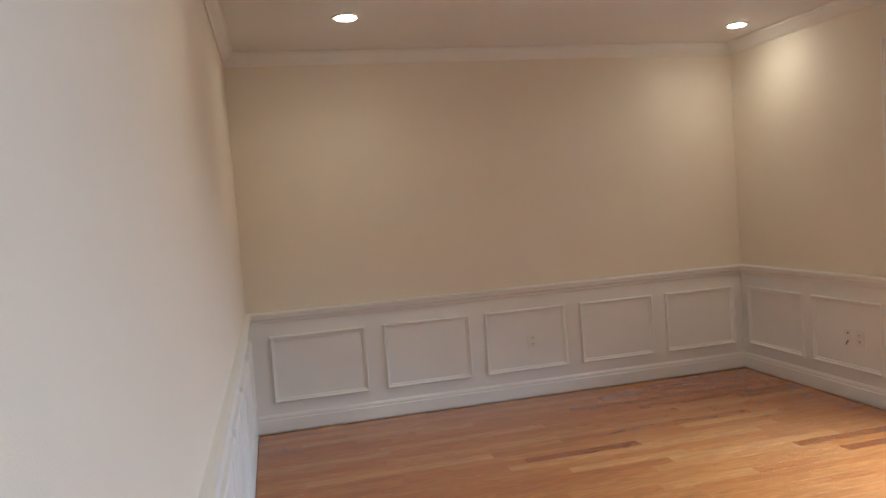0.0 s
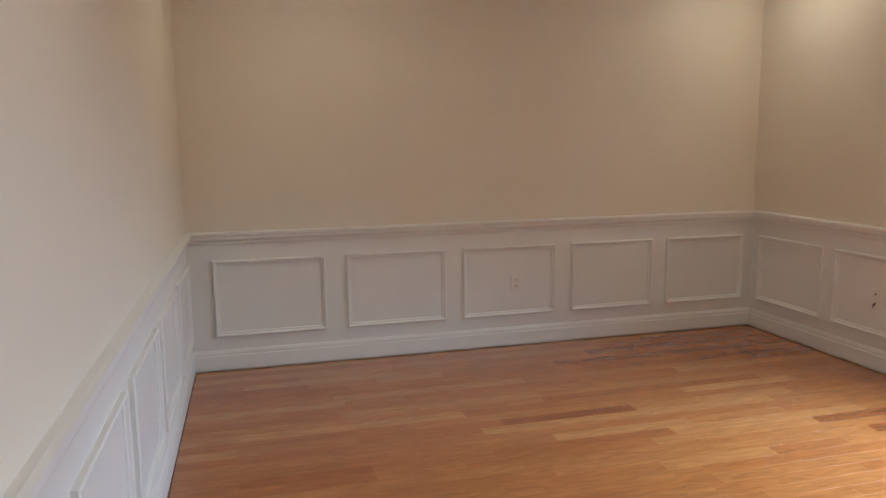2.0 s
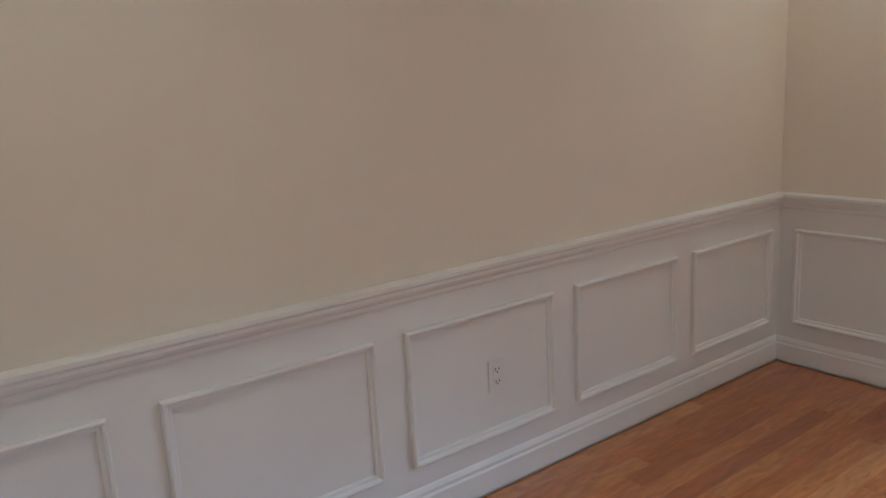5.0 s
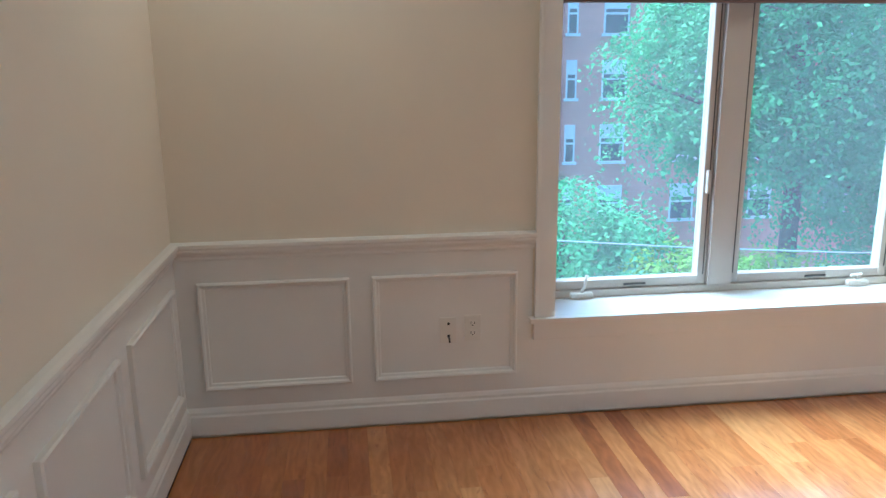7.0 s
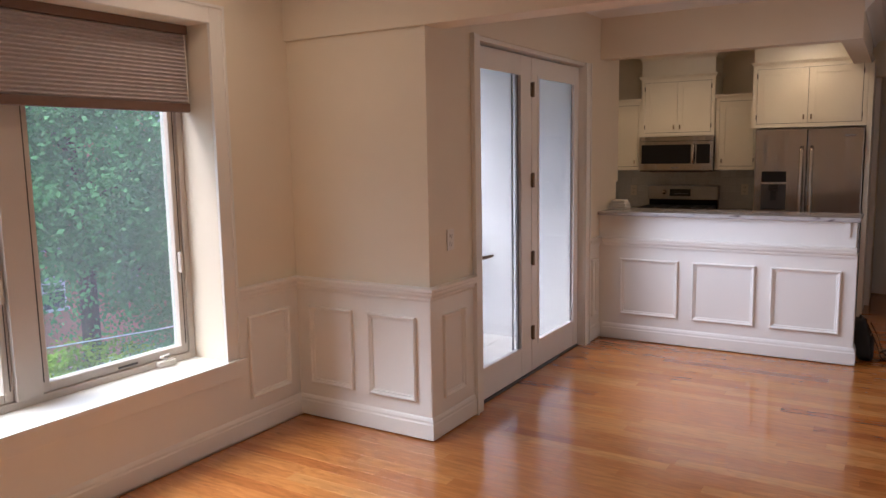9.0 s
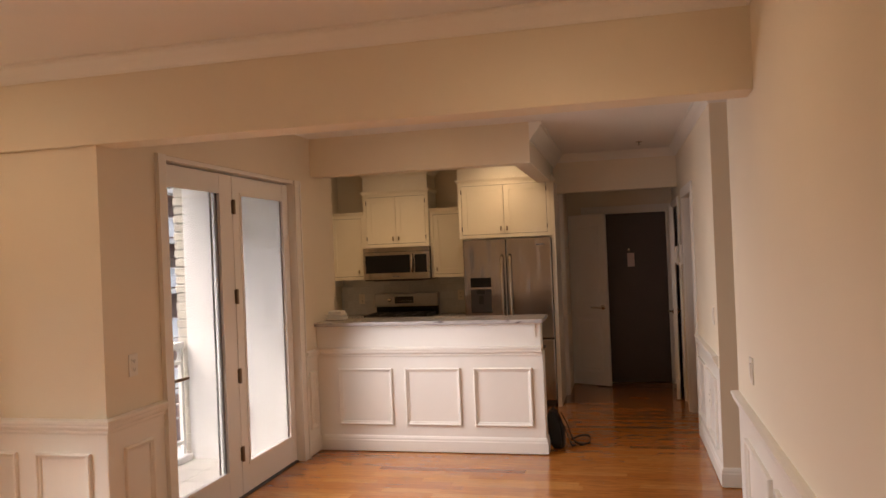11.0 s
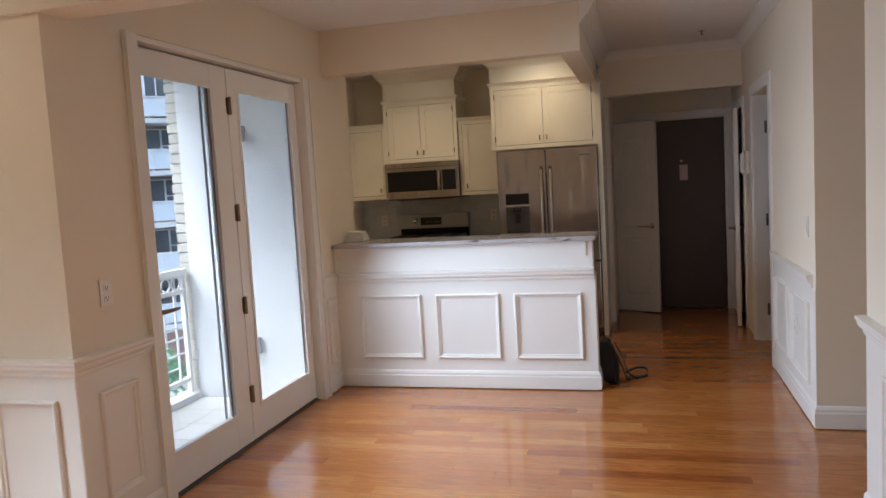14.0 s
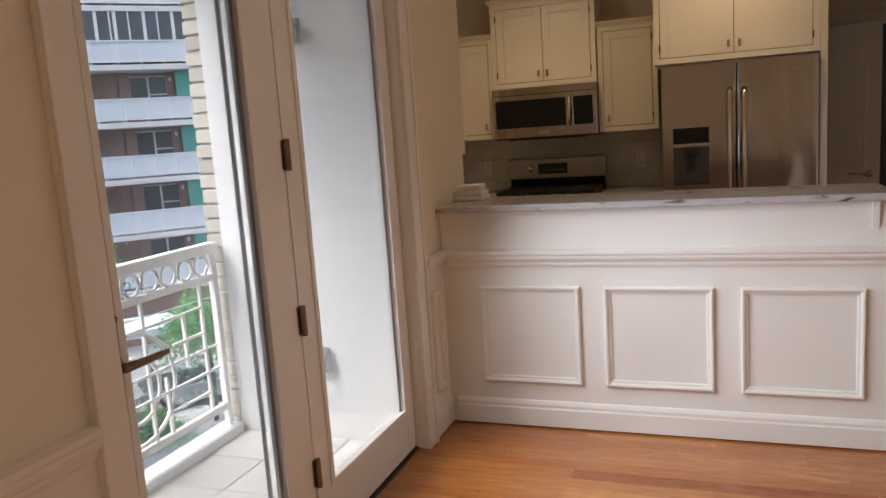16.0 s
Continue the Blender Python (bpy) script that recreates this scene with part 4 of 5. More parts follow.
def refrigerator():
    x0, x1, y0, zt, mid = 1.868, 2.778, 8.385, 1.732, 2.318
    f = thing("refrigerator", "stainless french-door refrigerator with a water dispenser", "refrigerator", (0, 0, 0))
    part("cabinet", boxes((x0 + .004, y0 + .06, .02, x1 - .004, KY - .02, zt - .012)), DARKMET, f, "dark grey cabinet sides", .004)
    dl = part("left_door", boxes((x0, y0, .70, mid - .003, y0 + .055, zt)), STEEL, f, "brushed stainless door", .008)
    part("right_door", boxes((mid + .003, y0, .70, x1, y0 + .055, zt)), STEEL, f, "brushed stainless door", .008)
    fd = part("freezer_drawer", boxes((x0, y0, .07, x1, y0 + .055, .69)), STEEL, f, "brushed stainless drawer", .008)
    part("toe_grille", boxes((x0 + .02, y0 + .07, 0, x1 - .02, y0 + .1, .068)), BLACKPL, f)
    for x in (mid - .042, mid + .042):
        bm = tube(bmesh.new(), [(x, y0, .80), (x, y0 - .045, .83), (x, y0 - .055, 1.18), (x, y0 - .045, 1.53), (x, y0, 1.56)], .017, 12)
        part("door_handle", bm, CHROME, f, "long curved bar handle", 0, True)
    part("drawer_handle", tube(bmesh.new(), [(x0 + .1, y0, .62), (x0 + .12, y0 - .05, .62), (x1 - .12, y0 - .05, .62), (x1 - .1, y0, .62)], .014, 12), CHROME, fd, "long bar handle", 0, True)
    a, b, z0, z1 = 1.925, 2.165, .955, 1.335
    d = part("dispenser", boxes((a, y0 - .006, z0, a + .012, y0 + .002, z1), (b - .012, y0 - .006, z0, b, y0 + .002, z1), (a + .012, y0 - .006, z0, b - .012, y0 + .002, z0 + .02), (a + .012, y0 - .006, 1.215, b - .012, y0 + .002, 1.235)), STEEL, f, "water dispenser frame", .002)
    part("dispenser_panel", boxes((a + .012, y0 - .005, 1.236, b - .012, y0 + .001, z1)), BLACKGL, d, "black display panel")
    part("dispenser_recess", boxes((a + .012, y0 - .002, z0 + .02, b - .012, y0 - .0005, 1.214)), mat("grey_recess", (.07, .07, .072), .4, .2, vary=.1), d, "grey metal recess")
    part("spout", boxes((a + .075, y0 - .03, 1.165, b - .075, y0 - .002, 1.214)), BLACKPL, d, "black water spout", .008)
    part("paddle", boxes((a + .095, y0 - .012, 1.06, b - .095, y0 - .003, 1.15)), BLACKPL, d, "", .004)
    part("drip_tray", boxes((a + .02, y0 - .025, z0 + .021, b - .02, y0 - .003, z0 + .032)), BLACKPL, d)
    part("badge", boxes((x1 - .155, y0 - .003, 1.652, x1 - .065, y0, 1.665)), GREYBAR, f, "small plain grey badge")
refrigerator()

def base_unit(x0, x1, label):
    c = thing("base_cabinet", label, "kitchen cabinet", (0, 0, 0), "kitchen base cabinets")
    part("carcass", boxes((x0, 8.60, .10, x1, KY - .002, .876)), CAB, c)
    part("plinth", boxes((x0, 8.66, 0, x1, KY - .01, .099)), CAB, c)
    shaker_door(c, x0 + .02, x1 - .02, .14, .86, 8.579, "r")
    w = thing("worktop", "grey veined granite worktop beside the range", "worktop", (0, 0, 0), "kitchen worktops")
    part("slab", boxes((x0 - .001, 8.565, .878, x1 + .001, KY - .008, .913)), STONE, w, "", .004)
base_unit(KX + .004, .650, "ivory base cabinet beside the range")
base_unit(1.418, 1.858, "ivory base cabinet beside the refrigerator")
plate((.46, KY - .011, 1.10), (0, -1), "outlet")
plate((1.66, KY - .011, 1.12), (0, -1), "outlet")

def folded_cloths():
    c = thing("folded_cloths", "small stack of folded white cloths on the bar top", "cloth", (1.03, 6.90, 1.066))
    for i, (w, d) in enumerate(((.16, .13), (.15, .12), (.13, .12))):
        bm = boxes((-w / 2 + .004 * i, -d / 2, .001 + i * .026, w / 2, d / 2 - .006 * i, .024 + i * .026))
        bmesh.ops.subdivide_edges(bm, edges=list(bm.edges), cuts=2, use_grid_fill=True)
        for v in bm.verts:
            v.co += Vector((noise.noise(v.co * 30 + Vector((i, 0, 0))), noise.noise(v.co * 30 + Vector((5, i, 0))), 0)) * .006
        part("cloth", bm, CLOTH, c, "", .008, True)
folded_cloths()

def backpack():
    b = thing("backpack", "black nylon backpack leaning on the peninsula end", "backpack", (2.915, 6.87, 0))
    bm = bmesh.new()
    bmesh.ops.create_uvsphere(bm, u_segments=28, v_segments=18, radius=1)
    for v in bm.verts:
        p = v.co.copy()
        q = Vector([math.copysign(abs(c) ** .55, c) for c in p])
        z = .155 + q.z * .155
        lean = -.045 * max(z, 0) / .31
        v.co = Vector((q.x * (.062 - .018 * z / .31) + lean + noise.noise(p * 2.5) * .010, q.y * (.125 - .03 * z / .31) + noise.noise(p * 3 + Vector((4, 0, 0))) * .012, z + (noise.noise(p * 3) * .008 if z > .02 else 0)))
    part("main_bag", bm, CANVAS, b, "", 0, True)
    bm = bmesh.new()
    bmesh.ops.create_uvsphere(bm, u_segments=20, v_segments=12, radius=1)
    for v in bm.verts:
        q = Vector([math.copysign(abs(c) ** .6, c) for c in v.co])
        v.co = Vector((.034 + q.x * .018, -.01 + q.y * .085, .095 + q.z * .085))
    part("front_pocket", bm, CANVAS, b, "", 0, True)
    part("zip", tube(bmesh.new(), [(.048, -.085, .11), (.054, -.05, .165), (.054, .03, .168), (.048, .07, .12)], .004, 6), DARKMET, b, "dark zip", 0, True)
    def strap(pts, w):
        bm = bmesh.new()
        rows = []
        n = 26
        vs = [Vector(p) for p in pts]
        for i in range(n + 1):
            t = i / n * (len(vs) - 1)
            k = min(int(t), len(vs) - 2)
            f = t - k
            g = lambda j: vs[max(0, min(j, len(vs) - 1))]
            p0, p1, p2, p3 = g(k - 1), g(k), g(k + 1), g(k + 2)
            p = .5 * (2 * p1 + (p2 - p0) * f + (2 * p0 - 5 * p1 + 4 * p2 - p3) * f * f + (3 * p1 - p0 - 3 * p2 + p3) * f ** 3)
            o = Vector((0, w / 2, 0))
            rows.append([bm.verts.new(p + o), bm.verts.new(p - o), bm.verts.new(p - o + Vector((0, 0, .007))), bm.verts.new(p + o + Vector((0, 0, .007)))])
        for a, c in zip(rows, rows[1:]):
            for j in range(4):
                bm.faces.new((a[j], a[(j + 1) % 4], c[(j + 1) % 4], c[j]))
        bm.faces.new(rows[0][::-1]); bm.faces.new(rows[-1])
        part("shoulder_strap", bm, CANVAS, b, "padded black shoulder strap", 0, True)
    strap([(.02, .04, .27), (.07, .05, .17), (.11, .06, .05), (.17, .09, .002), (.24, .15, .006), (.23, .20, .045), (.16, .18, .05), (.09, .12, .03)], .045)
    strap([(.01, -.05, .26), (.07, -.04, .12), (.10, .0, .02), (.13, .06, .003)], .045)
    part("grab_loop", tube(bmesh.new(), [(-.04, .02, .295), (-.045, .0, .325), (-.04, -.03, .295)], .008, 8), CANVAS, b, "", 0, True)
backpack()

def intercom():
    p = thing("intercom_phone", "white wall-mounted intercom handset", "intercom", (PX - .001, 8.50, 1.40))
    part("base", boxes((-.03, -.045, 0, 0, .045, .20)), WHITEPL, p, "", .008)
    part("handset", tube(bmesh.new(), [(-.03, .012, .005), (-.055, .012, .03), (-.058, .012, .10), (-.055, .012, .17), (-.03, .012, .197)], [.024, .022, .015, .022, .024], 12), WHITEPL, p, "", 0, True)
    pts = [(-.02 - .012 * math.cos(i * 1.3), .012 * math.sin(i * 1.3), -.002 - .004 * i) for i in range(40)]
    part("cord", tube(bmesh.new(), pts, .0025, 5), WHITEPL, p, "curly white cord", 0, True)
intercom()

# ---- balcony ----
setting("wall_balcony", boxes((-.115, 6.392, -.1, .855, 6.40, 2.56), (-.30, DY0 - .048, -.1, .80, DY0 - .04, 2.56)), STUCCO, "bright white stucco balcony side walls", "wall")
setting("balcony_ceiling", boxes((-.30, DY0 - .04, 2.56, .80, 6.392, 2.75)), STUCCO, "white balcony soffit", "ceiling")
balcony = setting("balcony_floor", boxes((-.30, DY0 - .045, -.20, .80, 6.395, -.042)), GROUT, "pale tiled balcony floor", "floor")
setting("balcony_kerb", boxes((-.22, DY0 - .03, -.04, -.10, 6.388, .015)), STUCCO, "low white kerb under the railing", "kerb", .006)

def railing():
    r = thing("balcony_railing", "white painted iron railing with rings, bars and large circles", "railing", (-.155, 0, 0))
    y0, y1 = DY0 + .0, 6.365
    part("top_rail", boxes((-.030, y0, .905, .030, y1, .955)), IRON, r, "broad flat hand rail", .006)
    for z, h in ((.770, .032), (.105, .034)):
        part("rail", boxes((-.014, y0 + .015, z, .014, y1 - .015, z + h)), IRON, r, "", .003)
    for y in (y0, 5.45, y1 - .040):
        part("post", boxes((-.016, y, .016, .016, y + .034, .904)), IRON, r, "", .003)
    n = int((y1 - y0 - .08) / .118)
    for i in range(n):
        y = y1 - .105 - i * .118
        pts = [(0, y + .050 * math.cos(a), .853 + .050 * math.sin(a)) for a in (2 * math.pi * k / 20 for k in range(21))]
        part("ring", tube(bmesh.new(), pts, .008, 6, False), IRON, r, "", 0, True)
    for c in (5.915, 5.005):
        # art-deco grid: long and short uprights, long and short cross bars, two concentric circles
        for d, z0, z1 in ((.31, .14, .77), (.175, .40, .66), (.02, .14, .40), (-.085, .14, .77), (-.26, .14, .77)):
            part("baluster", boxes((-.007, c + d - .007, z0, .007, c + d + .007, z1)), IRON, r)
        for z, d0, d1 in ((.655, -.40, .31), (.53, .09, .31), (.445, -.40, .40), (.33, -.40, .40), (.23, .03, .31)):
            part("cross_bar", boxes((-.006, c + d0, z - .006, .006, c + d1, z + .006)), IRON, r)
        for q in (.145, .245):
            pts = [(0, c - .17 + q * math.cos(a), .40 + q * math.sin(a)) for a in (2 * math.pi * k / 40 for k in range(41))]
            part("large_ring", tube(bmesh.new(), pts, .009, 6, False), IRON, r, "", 0, True)
railing()

def balcony_lamp():
    l = thing("balcony_wall_lamp", "small grey wall lamp on the balcony wall", "wall lamp", (.40, 6.392, 1.85))
    part("back_plate", boxes((-.035, -.015, 0, .035, 0, .11)), GREYBAR, l, "", .006)
    part("shade", lathe(bmesh.new(), (0, -.06, .085), (0, -.3, -1), [(.03, 0), (.045, .03), (.045, .07), (.035, .075)], 18), GREYBAR, l, "", 0, True)
    part("arm", tube(bmesh.new(), [(0, -.012, .06), (0, -.05, .09)], .01, 8), GREYBAR, l, "", 0, True)
    pts = [(.012 + .002 * math.sin(i), -.07, -.01 - .012 * i) for i in range(12)]
    part("pull_chain", tube(bmesh.new(), pts, [.003 if i % 2 else .0015 for i in range(12)], 6), GREYBAR, l, "thin bead chain", 0, True)
    o = thing("balcony_socket", "grey weatherproof socket box on the balcony wall", "power outlet", (.40, 6.392, .31))
    part("cover", boxes((-.04, -.045, 0, .04, 0, .12)), GREYBAR, o, "", .012)
    part("plug_cord", tube(bmesh.new(), [(.0, -.046, .04), (.012, -.062, .01), (.016, -.058, -.05), (.01, -.05, -.09)], .005, 8), WHITEPL, o, "short hanging cord", 0, True)
balcony_lamp()

# ---- outside ----
setting("ground", boxes((-400, -400, -8.4, -.36, 400, -8.0)), ASPHALT, "grey street and yards far below", "ground")

def far_window(x, y, z, w, h, ac):
    b = thing("building_window", "white-framed sash window in a red brick facade", "window", (x, y, z), "windows of the brick building")
    part("frame", boxes((0, -w / 2 - .06, 0, .08, -w / 2, h), (0, w / 2, 0, .08, w / 2 + .06, h), (0, -w / 2, h - .07, .08, w / 2, h), (0, -w / 2, h / 2 - .04, .09, w / 2, h / 2 + .04)), FARWHITE, b)
    for a, c in ((.02, h / 2 - .04), (h / 2 + .04, h - .07)):
        part("pane", boxes((.01, -w / 2, a, .03, w / 2, c)), FARGLASS, b)
    part("sill", boxes((0, -w / 2 - .14, -.12, .16, w / 2 + .14, 0)), FARWHITE, b)
    if ac:
        part("air_conditioner", boxes((.1, -.4, .02, .5, .4, .5)), FARWHITE, b, "pale window air conditioner", .02)
    else:
        part("blind", boxes((.031, -w / 2, h * .62, .04, w / 2, h - .07)), FARWHITE, b, "half-drawn pale blind")

bld = setting("brick_building", boxes((-41, -16, -8, -29, 44, 15)), REDBRICK, "long red brick apartment building across the yard", "building")
for r, z in enumerate((-5.1, -2.38, .38, 3.10, 5.85)):
    for c, y in enumerate((5.0, 8.2, 10.45, 12.38, 15.8, 19.6, 23.4)):
        far_window(-29, y, z, .34 if c == 2 else 1.0, 1.62, c == 4 and r in (1, 3))

def leaf_mesh(name, centres, per, spread, size, material, parent, seed):
    """Sprays of small leaves about the centres, their faces mostly turned up."""
    rng = np.random.default_rng(seed)
    c = np.repeat(np.array(centres), per, axis=0)
    k = np.repeat(rng.uniform(.65, 1.35, (len(centres), 1)), per, axis=0)
    q = rng.normal(0, 1, c.shape) * np.array(spread) * k
    q[:, 2] -= .45 * (q[:, 0] ** 2 + q[:, 1] ** 2) / spread[0]
    p = c + q
    n = len(p)
    up = rng.normal(0, .42, (n, 3)) + np.array((0, 0, 1)) + q / spread[0] * .28
    up /= np.linalg.norm(up, axis=1)[:, None]
    a = np.cross(up, rng.normal(0, 1, (n, 3))); a /= np.linalg.norm(a, axis=1)[:, None]
    b = np.cross(up, a)
    s = size * rng.uniform(.55, 1.3, (n, 1))
    v = np.stack([p - a * s, p + b * s * .6, p + a * s, p - b * s * .6], axis=1).reshape(-1, 3)
    f = np.arange(4 * n).reshape(-1, 4)
    me = bpy.data.meshes.new(name)
    me.from_pydata(v.tolist(), [], f.tolist())
    me.materials.append(material)
    ob = new(name, me)
    if parent:
        ob.parent = parent
    return ob

def tree(x, y, ground, trunk_top, radius, height, label, seed, material, count, size, trunk_r=.28):
    """A tapered trunk with limbs and a crown of many leaf clumps."""
    t = thing("tree", label, "tree", (x, y, ground), "trees outside")
    rng = random.Random(seed)
    h = trunk_top - ground
    trunk = tube(bmesh.new(), [(0, 0, 0), (.05, .05, h * .5), (-.05, .1, h), (.1, -.05, h + height * .5), (0, .1, h + height * .8)], [trunk_r, trunk_r * .8, trunk_r * .7, trunk_r * .35, .05], 10)
    part("trunk", trunk, BARK, t, "", 0, True)
    ends = []
    for i in range(16):
        a = rng.uniform(0, 2 * math.pi)
        z0 = h + rng.uniform(-.05, .45) * height
        q = rng.uniform(.45, .95) * radius
        z1 = z0 + rng.uniform(.05, .42) * height
        mid = Vector((math.cos(a + .2) * q * .5, math.sin(a + .2) * q * .5, (z0 + z1) / 2 + .2))
        end = Vector((math.cos(a) * q, math.sin(a) * q, z1))
        part("limb", tube(bmesh.new(), [(0, .05, z0), mid, end], [trunk_r * .4, trunk_r * .24, .03], 7), BARK, t, "", 0, True)
        ends += [end, mid]
    cen = []
    for i in range(count):
        while True:
            u = Vector((rng.uniform(-1, 1), rng.uniform(-1, 1), rng.uniform(-.9, 1)))
            k = u.length
            if .25 < k < 1 and rng.random() < k:
                break
        u *= 1 + .22 * noise.noise(u * 2.3 + Vector((seed, 0, 0)))
        cen.append((u.x * radius, u.y * radius, h + height * .5 + u.z * height * .55))
    cen += [tuple(e) for e in ends]
    tagged(leaf_mesh("crown", cen, 260, (.46, .46, .12), size, material, t, seed), "dense green foliage with gaps")
    return t
tree(-14.5, 11.9, -8, -1.0, 4.3, 7.0, "tall green maple in full leaf before the brick building", 3, LEAF, 330, .070, .30)
tree(-13.4, 5.6, -8, -4.4, 2.3, 3.4, "low dark green tree below the window", 5, LEAF, 110, .066, .12)
tree(-16.0, 16.5, -8, -3.5, 3.4, 6.0, "green tree behind the tall maple", 11, LEAF, 150, .065, .2)
tree(-14.3, 23.9, -8, -5.0, 1.0, 1.7, "small street tree beyond the balcony railing", 17, LEAF, 22, .06, .08)

def shrub(x, y, z, r, label, material, seed):
    s = thing("shrub", label, "shrub", (x, y, -8), "shrubs outside")
    rng = random.Random(seed)
    for i in range(5):
        a = i * 1.26
        part("stem", tube(bmesh.new(), [(0, 0, 0), (math.cos(a) * r * .3, math.sin(a) * r * .3, (z + 8) * .6), (math.cos(a) * r * .6, math.sin(a) * r * .6, z + 8)], [.06, .04, .015], 6), BARK, s, "", 0, True)
    cen = []
    for i in range(70):
        a, q = rng.uniform(0, 6.283), r * math.sqrt(rng.random())
        cen.append((math.cos(a) * q, math.sin(a) * q, z + 8 + rng.uniform(-1.6, .45) * (1.1 - .5 * q / r)))
    tagged(leaf_mesh("foliage", cen, 90, (.24, .24, .12), .055, material, s, seed), "")
shrub(-11.2, 7.7, -2.4, 1.2, "bright yellow-green shrub below the window", LEAF2, 21)
shrub(-11.4, 10.1, -2.7, 1.1, "bright green shrub below the maple", LEAF2, 22)
shrub(-12.0, 12.6, -2.9, 1.4, "green shrub below the maple", LEAF, 23)
shrub(-10.8, 5.6, -2.7, 1.2, "dark green shrub below the window", LEAF, 24)
w = thing("overhead_wire", "thin pale cable strung across the yard", "cable", (0, 0, 0))
part("wire", tube(bmesh.new(), [(-8, -6, -.2), (-8, 4.1, -1.07), (-8, 6.1, -1.25), (-8, 9, -1.45), (-8, 30, -2.2)], .012, 5), FARWHITE, w)

def tower():
    t = thing("apartment_tower", "tall apartment tower with stacked pale balconies", "building", (-22.5, 31.8, -8))
    t.rotation_euler = (0, 0, math.atan2(.70, .71))
    U0, U1, N = -15, 13, 8
    part("wall", boxes((U0, 1.6, 0, U1, 12, 25)), BROWNWALL, t, "brown brick wall")
    part("roof", boxes((U0 - .3, 1.2, 25, U1 + .3, 12.3, 25.4)), SLABM, t)
    for k in range(N):
        z = 8 + (-4.9 + k * 2.6)
        part("balcony_slab", boxes((U0, -.06, z - .24, U1, 1.6, z)), SLABM, t, "", .01)
        for j in range(4):
            a = U0 + .05 + j * 7
            par = part("parapet", boxes((a, 0, z + .13, a + 7.0, .04, z + 1.03)), PARAPET, t, "pale grey balcony panel")
            bm = bmesh.new()
            for i in range(8):
                box(bm, a + i * .978, -.035, z, a + i * .978 + .055, -.001, z + 1.07)
            box(bm, a, -.04, z + 1.035, a + 7.0, .06, z + 1.09)
            box(bm, a, -.03, z + .105, a + 7.0, .045, z + .128)
            part("rail_posts", bm, FARWHITE, par, "white posts and rails")
            part("partition", boxes((a + 2.42, .45, z + .01, a + 3.28, .55, z + 2.35)), TEAL, t, "teal balcony partition")
            for u, w in ((-.05, .5), (2.05, .35), (3.30, .45), (6.35, .5)):
                part("brick_pier", boxes((a + u, 1.25, z + .01, a + u + w, 1.599, z + 2.35)), BROWNWALL, t)
            for i in (.45, 3.85):
                win = part("window", boxes((a + i, 1.53, z + .5, a + i + 1.6, 1.595, z + 2.15)), FARGLASS, t)
                part("window_frame", boxes((a + i - .07, 1.5, z + .45, a + i, 1.59, z + 2.2), (a + i + 1.6, 1.5, z + .45, a + i + 1.67, 1.59, z + 2.2), (a + i + .75, 1.5, z + .5, a + i + .85, 1.529, z + 2.15), (a + i, 1.5, z + 2.15, a + i + 1.6, 1.59, z + 2.2), (a + i + .85, 1.5, z + 1.3, a + i + 1.6, 1.529, z + 1.37)), FARWHITE, win)
            part("wall_light", boxes((a + 2.18, 1.16, z + 1.9, a + 2.30, 1.249, z + 2.1)), FARWHITE, t, "", .02)
            if k in (4, 5) and j in (1, 2):
                g = part("balcony_glazing", boxes((a, .01, z + 1.10, a + 7.0, .03, z + 2.36)), FARGLASS, t, "enclosed balcony glazing")
                bm = bmesh.new()
                for i in range(12):
                    w = .14 if i % 2 == 0 else .06
                    box(bm, a + i * .62, -.02, z + 1.10, a + i * .62 + w, .04, z + 2.36)
                part("glazing_bars", bm, FARWHITE, g)
tower()

setting("pavement", boxes((-34, 17, -8.05, -11.5, 42, -7.96)), mat("pale_concrete_paving", (.55, .55, .53), .85, vary=.16, scale=.5, grain=14), "pale concrete driveway at the foot of the tower", "pavement")

def porch():
    p = thing("entrance_canopy", "pale flat-roofed canopy over the tower driveway", "canopy", (-19.0, 26.6, -7.96))
    p.rotation_euler = (0, 0, math.atan2(.70, .71))
    part("roof_slab", boxes((-3.2, -1.4, 2.45, 3.2, 1.4, 2.75)), PARAPET, p, "", .04)
    for x in (-2.8, 2.7):
        for y in (-1.1, 1.0):
            part("post", boxes((x, y, 0, x + .14, y + .14, 2.45)), FARWHITE, p, "", .01)

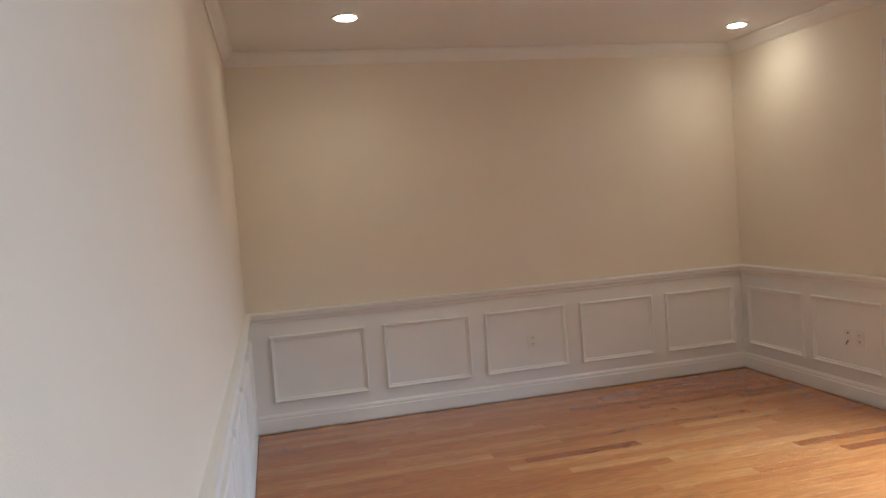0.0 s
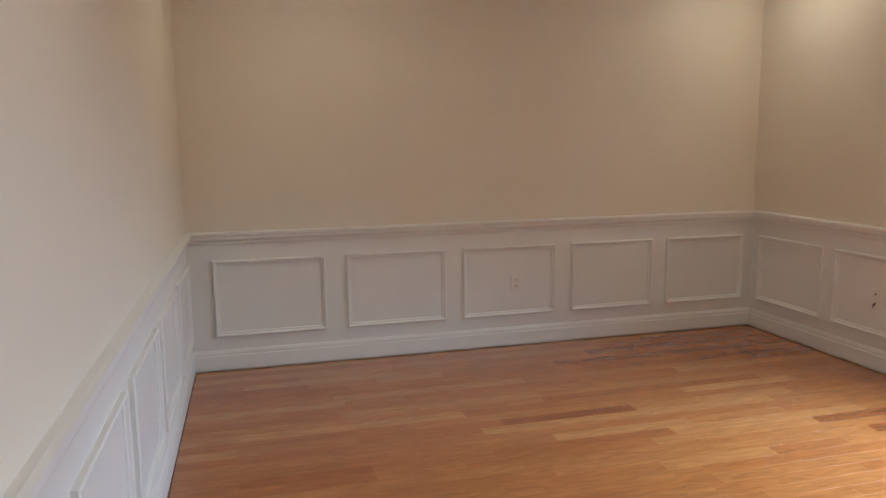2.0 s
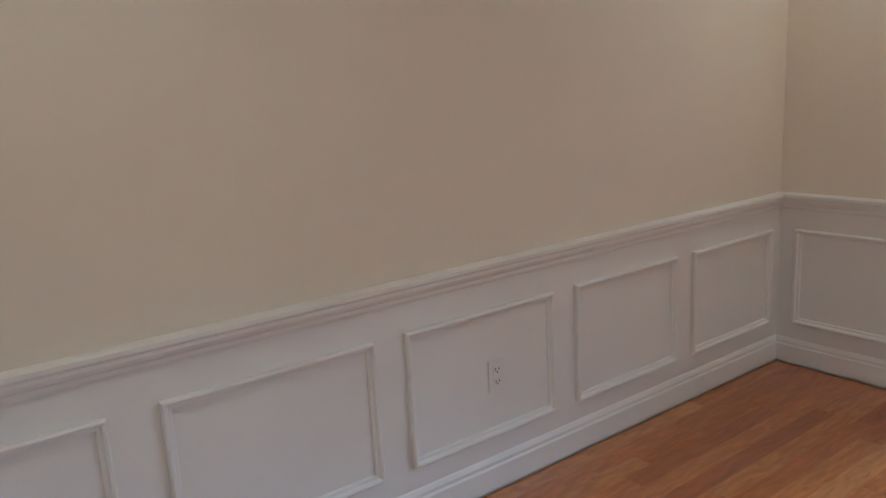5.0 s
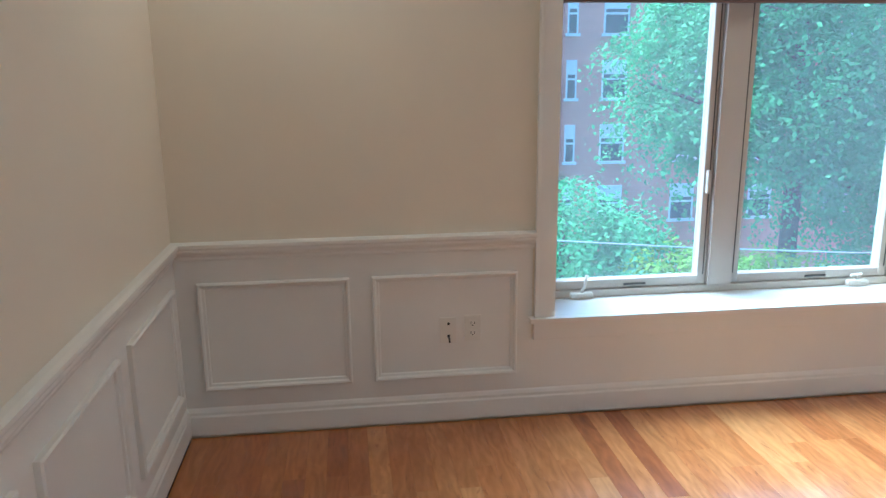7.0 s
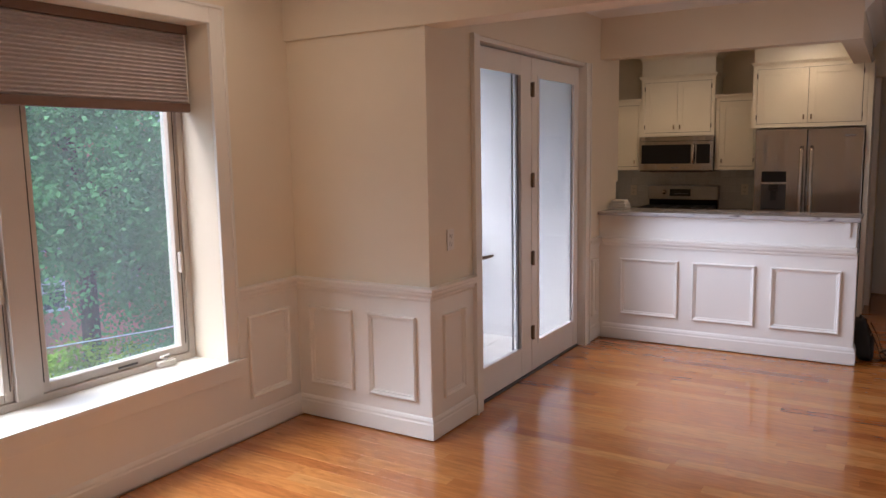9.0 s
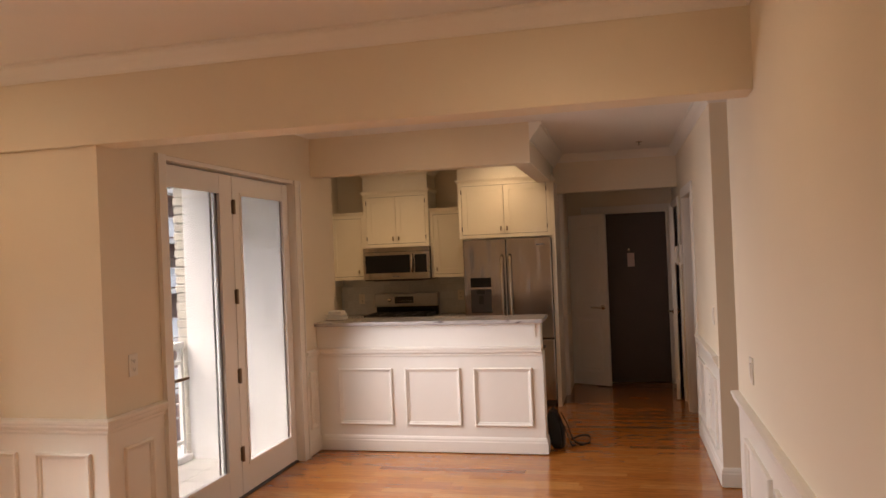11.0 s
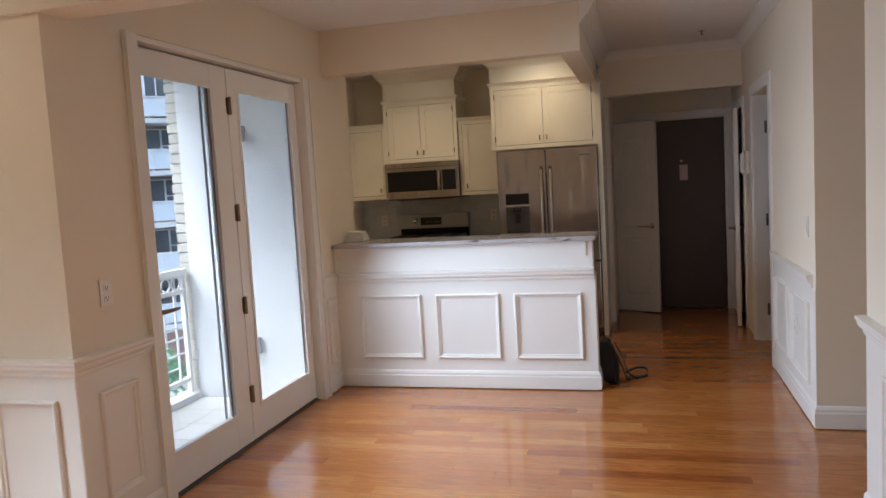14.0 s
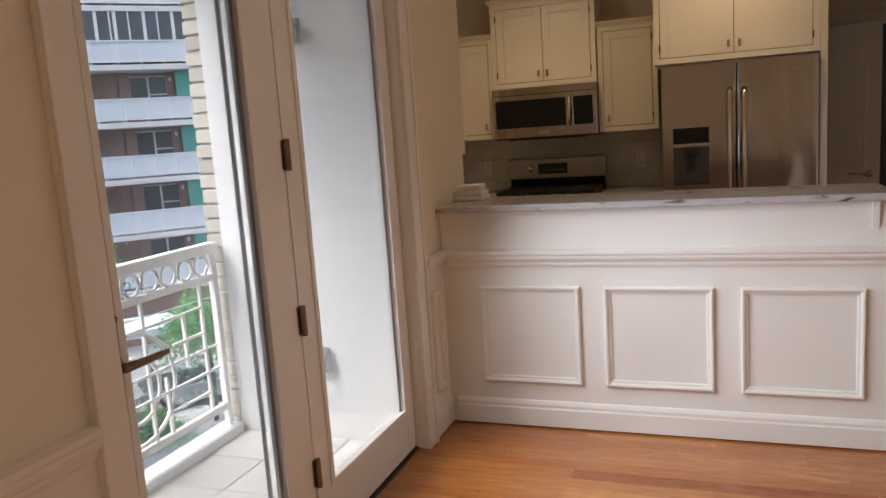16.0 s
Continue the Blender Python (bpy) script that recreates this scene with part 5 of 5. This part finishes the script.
def parked_car():
    c = thing("parked_car", "silver parked car on the pale driveway", "car", (-16.6, 25.4, -7.96))
    c.rotation_euler = (0, 0, .9)
    paint = mat("silver_car_paint", (.50, .52, .54), .25, .5, vary=.03)
    def hull(rows, name, m, parent, bev):
        bm = bmesh.new()
        rings = [[bm.verts.new((x, sy * w, z)) for sy in (-1, 1)] for x, w, z in rows]
        low = [[bm.verts.new((x, sy * w, .28)) for sy in (-1, 1)] for x, w, z in rows] if name == "body" else [[bm.verts.new((x0, sy * .80, .88)) for sy in (-1, 1)] for x0 in (-1.75, -1.2, -.1, .75, 1.05)]
        for p, q, u, v in zip(rings, rings[1:], low, low[1:]):
            bm.faces.new((p[0], p[1], q[1], q[0])); bm.faces.new((u[0], v[0], v[1], u[1]))
            bm.faces.new((p[0], q[0], v[0], u[0])); bm.faces.new((p[1], u[1], v[1], q[1]))
        for p, u in ((rings[0], low[0]), (rings[-1], low[-1])):
            bm.faces.new((p[0], u[0], u[1], p[1]))
        return part(name, bm, m, parent, "", bev)
    hull([(-2.2, .78, .72), (-1.8, .86, .90), (-.5, .88, .90), (1.0, .88, .90), (1.9, .84, .80), (2.2, .76, .62)], "body", paint, c, .03)
    hull([(-1.6, .66, .95), (-1.1, .64, 1.38), (-.2, .64, 1.44), (.35, .64, 1.38), (1.0, .68, .93)], "cabin", FARGLASS, c, .03)
    part("roof_panel", boxes((-1.05, -.60, 1.41, .3, .60, 1.455)), paint, c, "", .02)
    for x in (-1.35, 1.4):
        for y in (-.80, .80):
            w = part("wheel", lathe(bmesh.new(), (x, y - .1, .32), (0, 1, 0), [(.20, 0), (.32, .02), (.32, .18), (.20, .20)], 20), BLACKPL, c, "", 0, True)
            part("rim", lathe(bmesh.new(), (x, y - .105, .32), (0, 1, 0), [(.19, 0), (.19, .21)], 16), CHROME, w)
porch()
parked_car()
shrub(-15.3, 21.9, -7.2, .9, "dark green hedge bush at the driveway edge", LEAF, 27)

# ---- floor boards, tiles and bricks ----
def board_mesh(length, width):
    me = bpy.data.meshes.new("floor_board")
    c, t = .0002, .021
    v = [(0, 0, -t), (length, 0, -t), (length, width, -t), (0, width, -t), (0, 0, -c), (length, 0, -c), (length, width, -c), (0, width, -c), (c, c, 0), (length - c, c, 0), (length - c, width - c, 0), (c, width - c, 0)]
    f = [(0, 1, 5, 4), (1, 2, 6, 5), (2, 3, 7, 6), (3, 0, 4, 7), (4, 5, 9, 8), (5, 6, 10, 9), (6, 7, 11, 10), (7, 4, 8, 11), (8, 9, 10, 11)]
    me.from_pydata(v, [], f)
    return me

def lay_floor():
    W, GAP = .0826, .0003
    lengths = (.40, .55, .72, .90, 1.10, 1.35)
    meshes = {l: board_mesh(l - GAP, W - GAP) for l in lengths}
    for m in meshes.values():
        m.materials.append(OAKP)
    rng = random.Random(8)
    verts, faces, made = [], [], 0
    def joined(x, y, l):
        base = len(verts)
        m = board_mesh(l - GAP, W - GAP)
        verts.extend((p.co.x + x, p.co.y + y, p.co.z) for p in m.vertices)
        faces.extend(tuple(base + i for i in p.vertices) for p in m.polygons)
        bpy.data.meshes.remove(m)
    y = .0185
    while y < HY + .02:
        a, b = .0185, LX + (LX2 - LX) * min(y / LY, 1) - .0185
        if CY - .005 < y < 6.55:
            a = CX - .045 if y > DY0 - .09 else .10
        elif y > 6.55:
            a = KX + .002
        if y > LY - .09:
            b = PX + .06
        if LY <= y < PY:
            b = 5.58
        if 7.3 < y < 8.2 or 8.75 < y < 9.5:
            b = 5.0
        x = a
        first = True
        while x < b - .01:
            l = rng.choice(lengths)
            if first:
                l, first = rng.choice(lengths[:4]), False
            if b - x - l < .25:
                joined(x, y, b - x)
                break
            if made < 300 and .3 < y < 6.6:
                ob = new("floor_board", meshes[l])
                ob.location = (x, y, 0)
                ob.parent = sub
                made += 1
            else:
                joined(x, y, l)
            x += l
        y += W
    me = bpy.data.meshes.new("floor_boards")
    me.from_pydata(verts, [], faces)
    me.materials.append(OAKS)
    ob = new("floor_boards", me)
    ob.parent = sub
    tagged(ob, "glossy honey oak strip boards", kind="stuff")
lay_floor()

def tile_splash():
    back = setting("backsplash", boxes((KX + .001, KY - .004, .914, 1.86, KY - .0005, 1.336)), mat("grey_tile_grout", (.56, .58, .57), .8), "grey marble tile backsplash behind the range", "backsplash")
    w, h = .152, .076
    me = bpy.data.meshes.new("tile")
    bm = boxes((.001, -.006, .001, w - .001, 0, h - .001))
    bmesh.ops.bevel(bm, geom=[e for e in bm.edges], offset=.0012, segments=1, affect="EDGES")
    bm.to_mesh(me); bm.free()
    me.materials.append(TILE)
    for r in range(5):
        x = KX + .004 - (w / 2 if r % 2 else 0)
        while x < 1.83:
            if x >= KX + .002 and x + w < 1.865:
                ob = new("tile", me)
                ob.location = (x, KY - .004, .918 + r * .0835)
                ob.scale = (1, 1, 1.06)
                ob.parent = back
            x += w
tile_splash()

def brick_edge():
    core = setting("brick_pier", boxes((-.195, 6.41, -.6, -.118, 6.60, 3.2)), GROUT, "cream brick edge of the balcony opening", "brick pier")
    me = bpy.data.meshes.new("brick")
    bm = boxes((0, 0, 0, .094, .20, .062))
    bmesh.ops.bevel(bm, geom=list(bm.edges), offset=.003, segments=1, affect="EDGES")
    bm.to_mesh(me); bm.free()
    me.materials.append(PALEBRICK)
    for i in range(46):
        ob = new("brick", me)
        ob.location = (-.208 + (.006 if i % 2 else 0), 6.396, -.4 + i * .0735)
        ob.parent = core
brick_edge()

def balcony_tiles():
    me = bpy.data.meshes.new("floor_tile")
    bm = boxes((.002, .002, 0, .298, .298, .011))
    bmesh.ops.bevel(bm, geom=list(bm.edges), offset=.002, segments=1, affect="EDGES")
    bm.to_mesh(me); bm.free()
    me.materials.append(PAVER)
    for i in range(3):
        for j in range(7):
            y = 6.39 - .3 * (j + 1)
            if y > DY0 - .25:
                ob = new("floor_tile", me)
                ob.location = (-.098 + .3 * i, max(y, DY0 - .04), -.042)
                ob.parent = balcony
balcony_tiles()
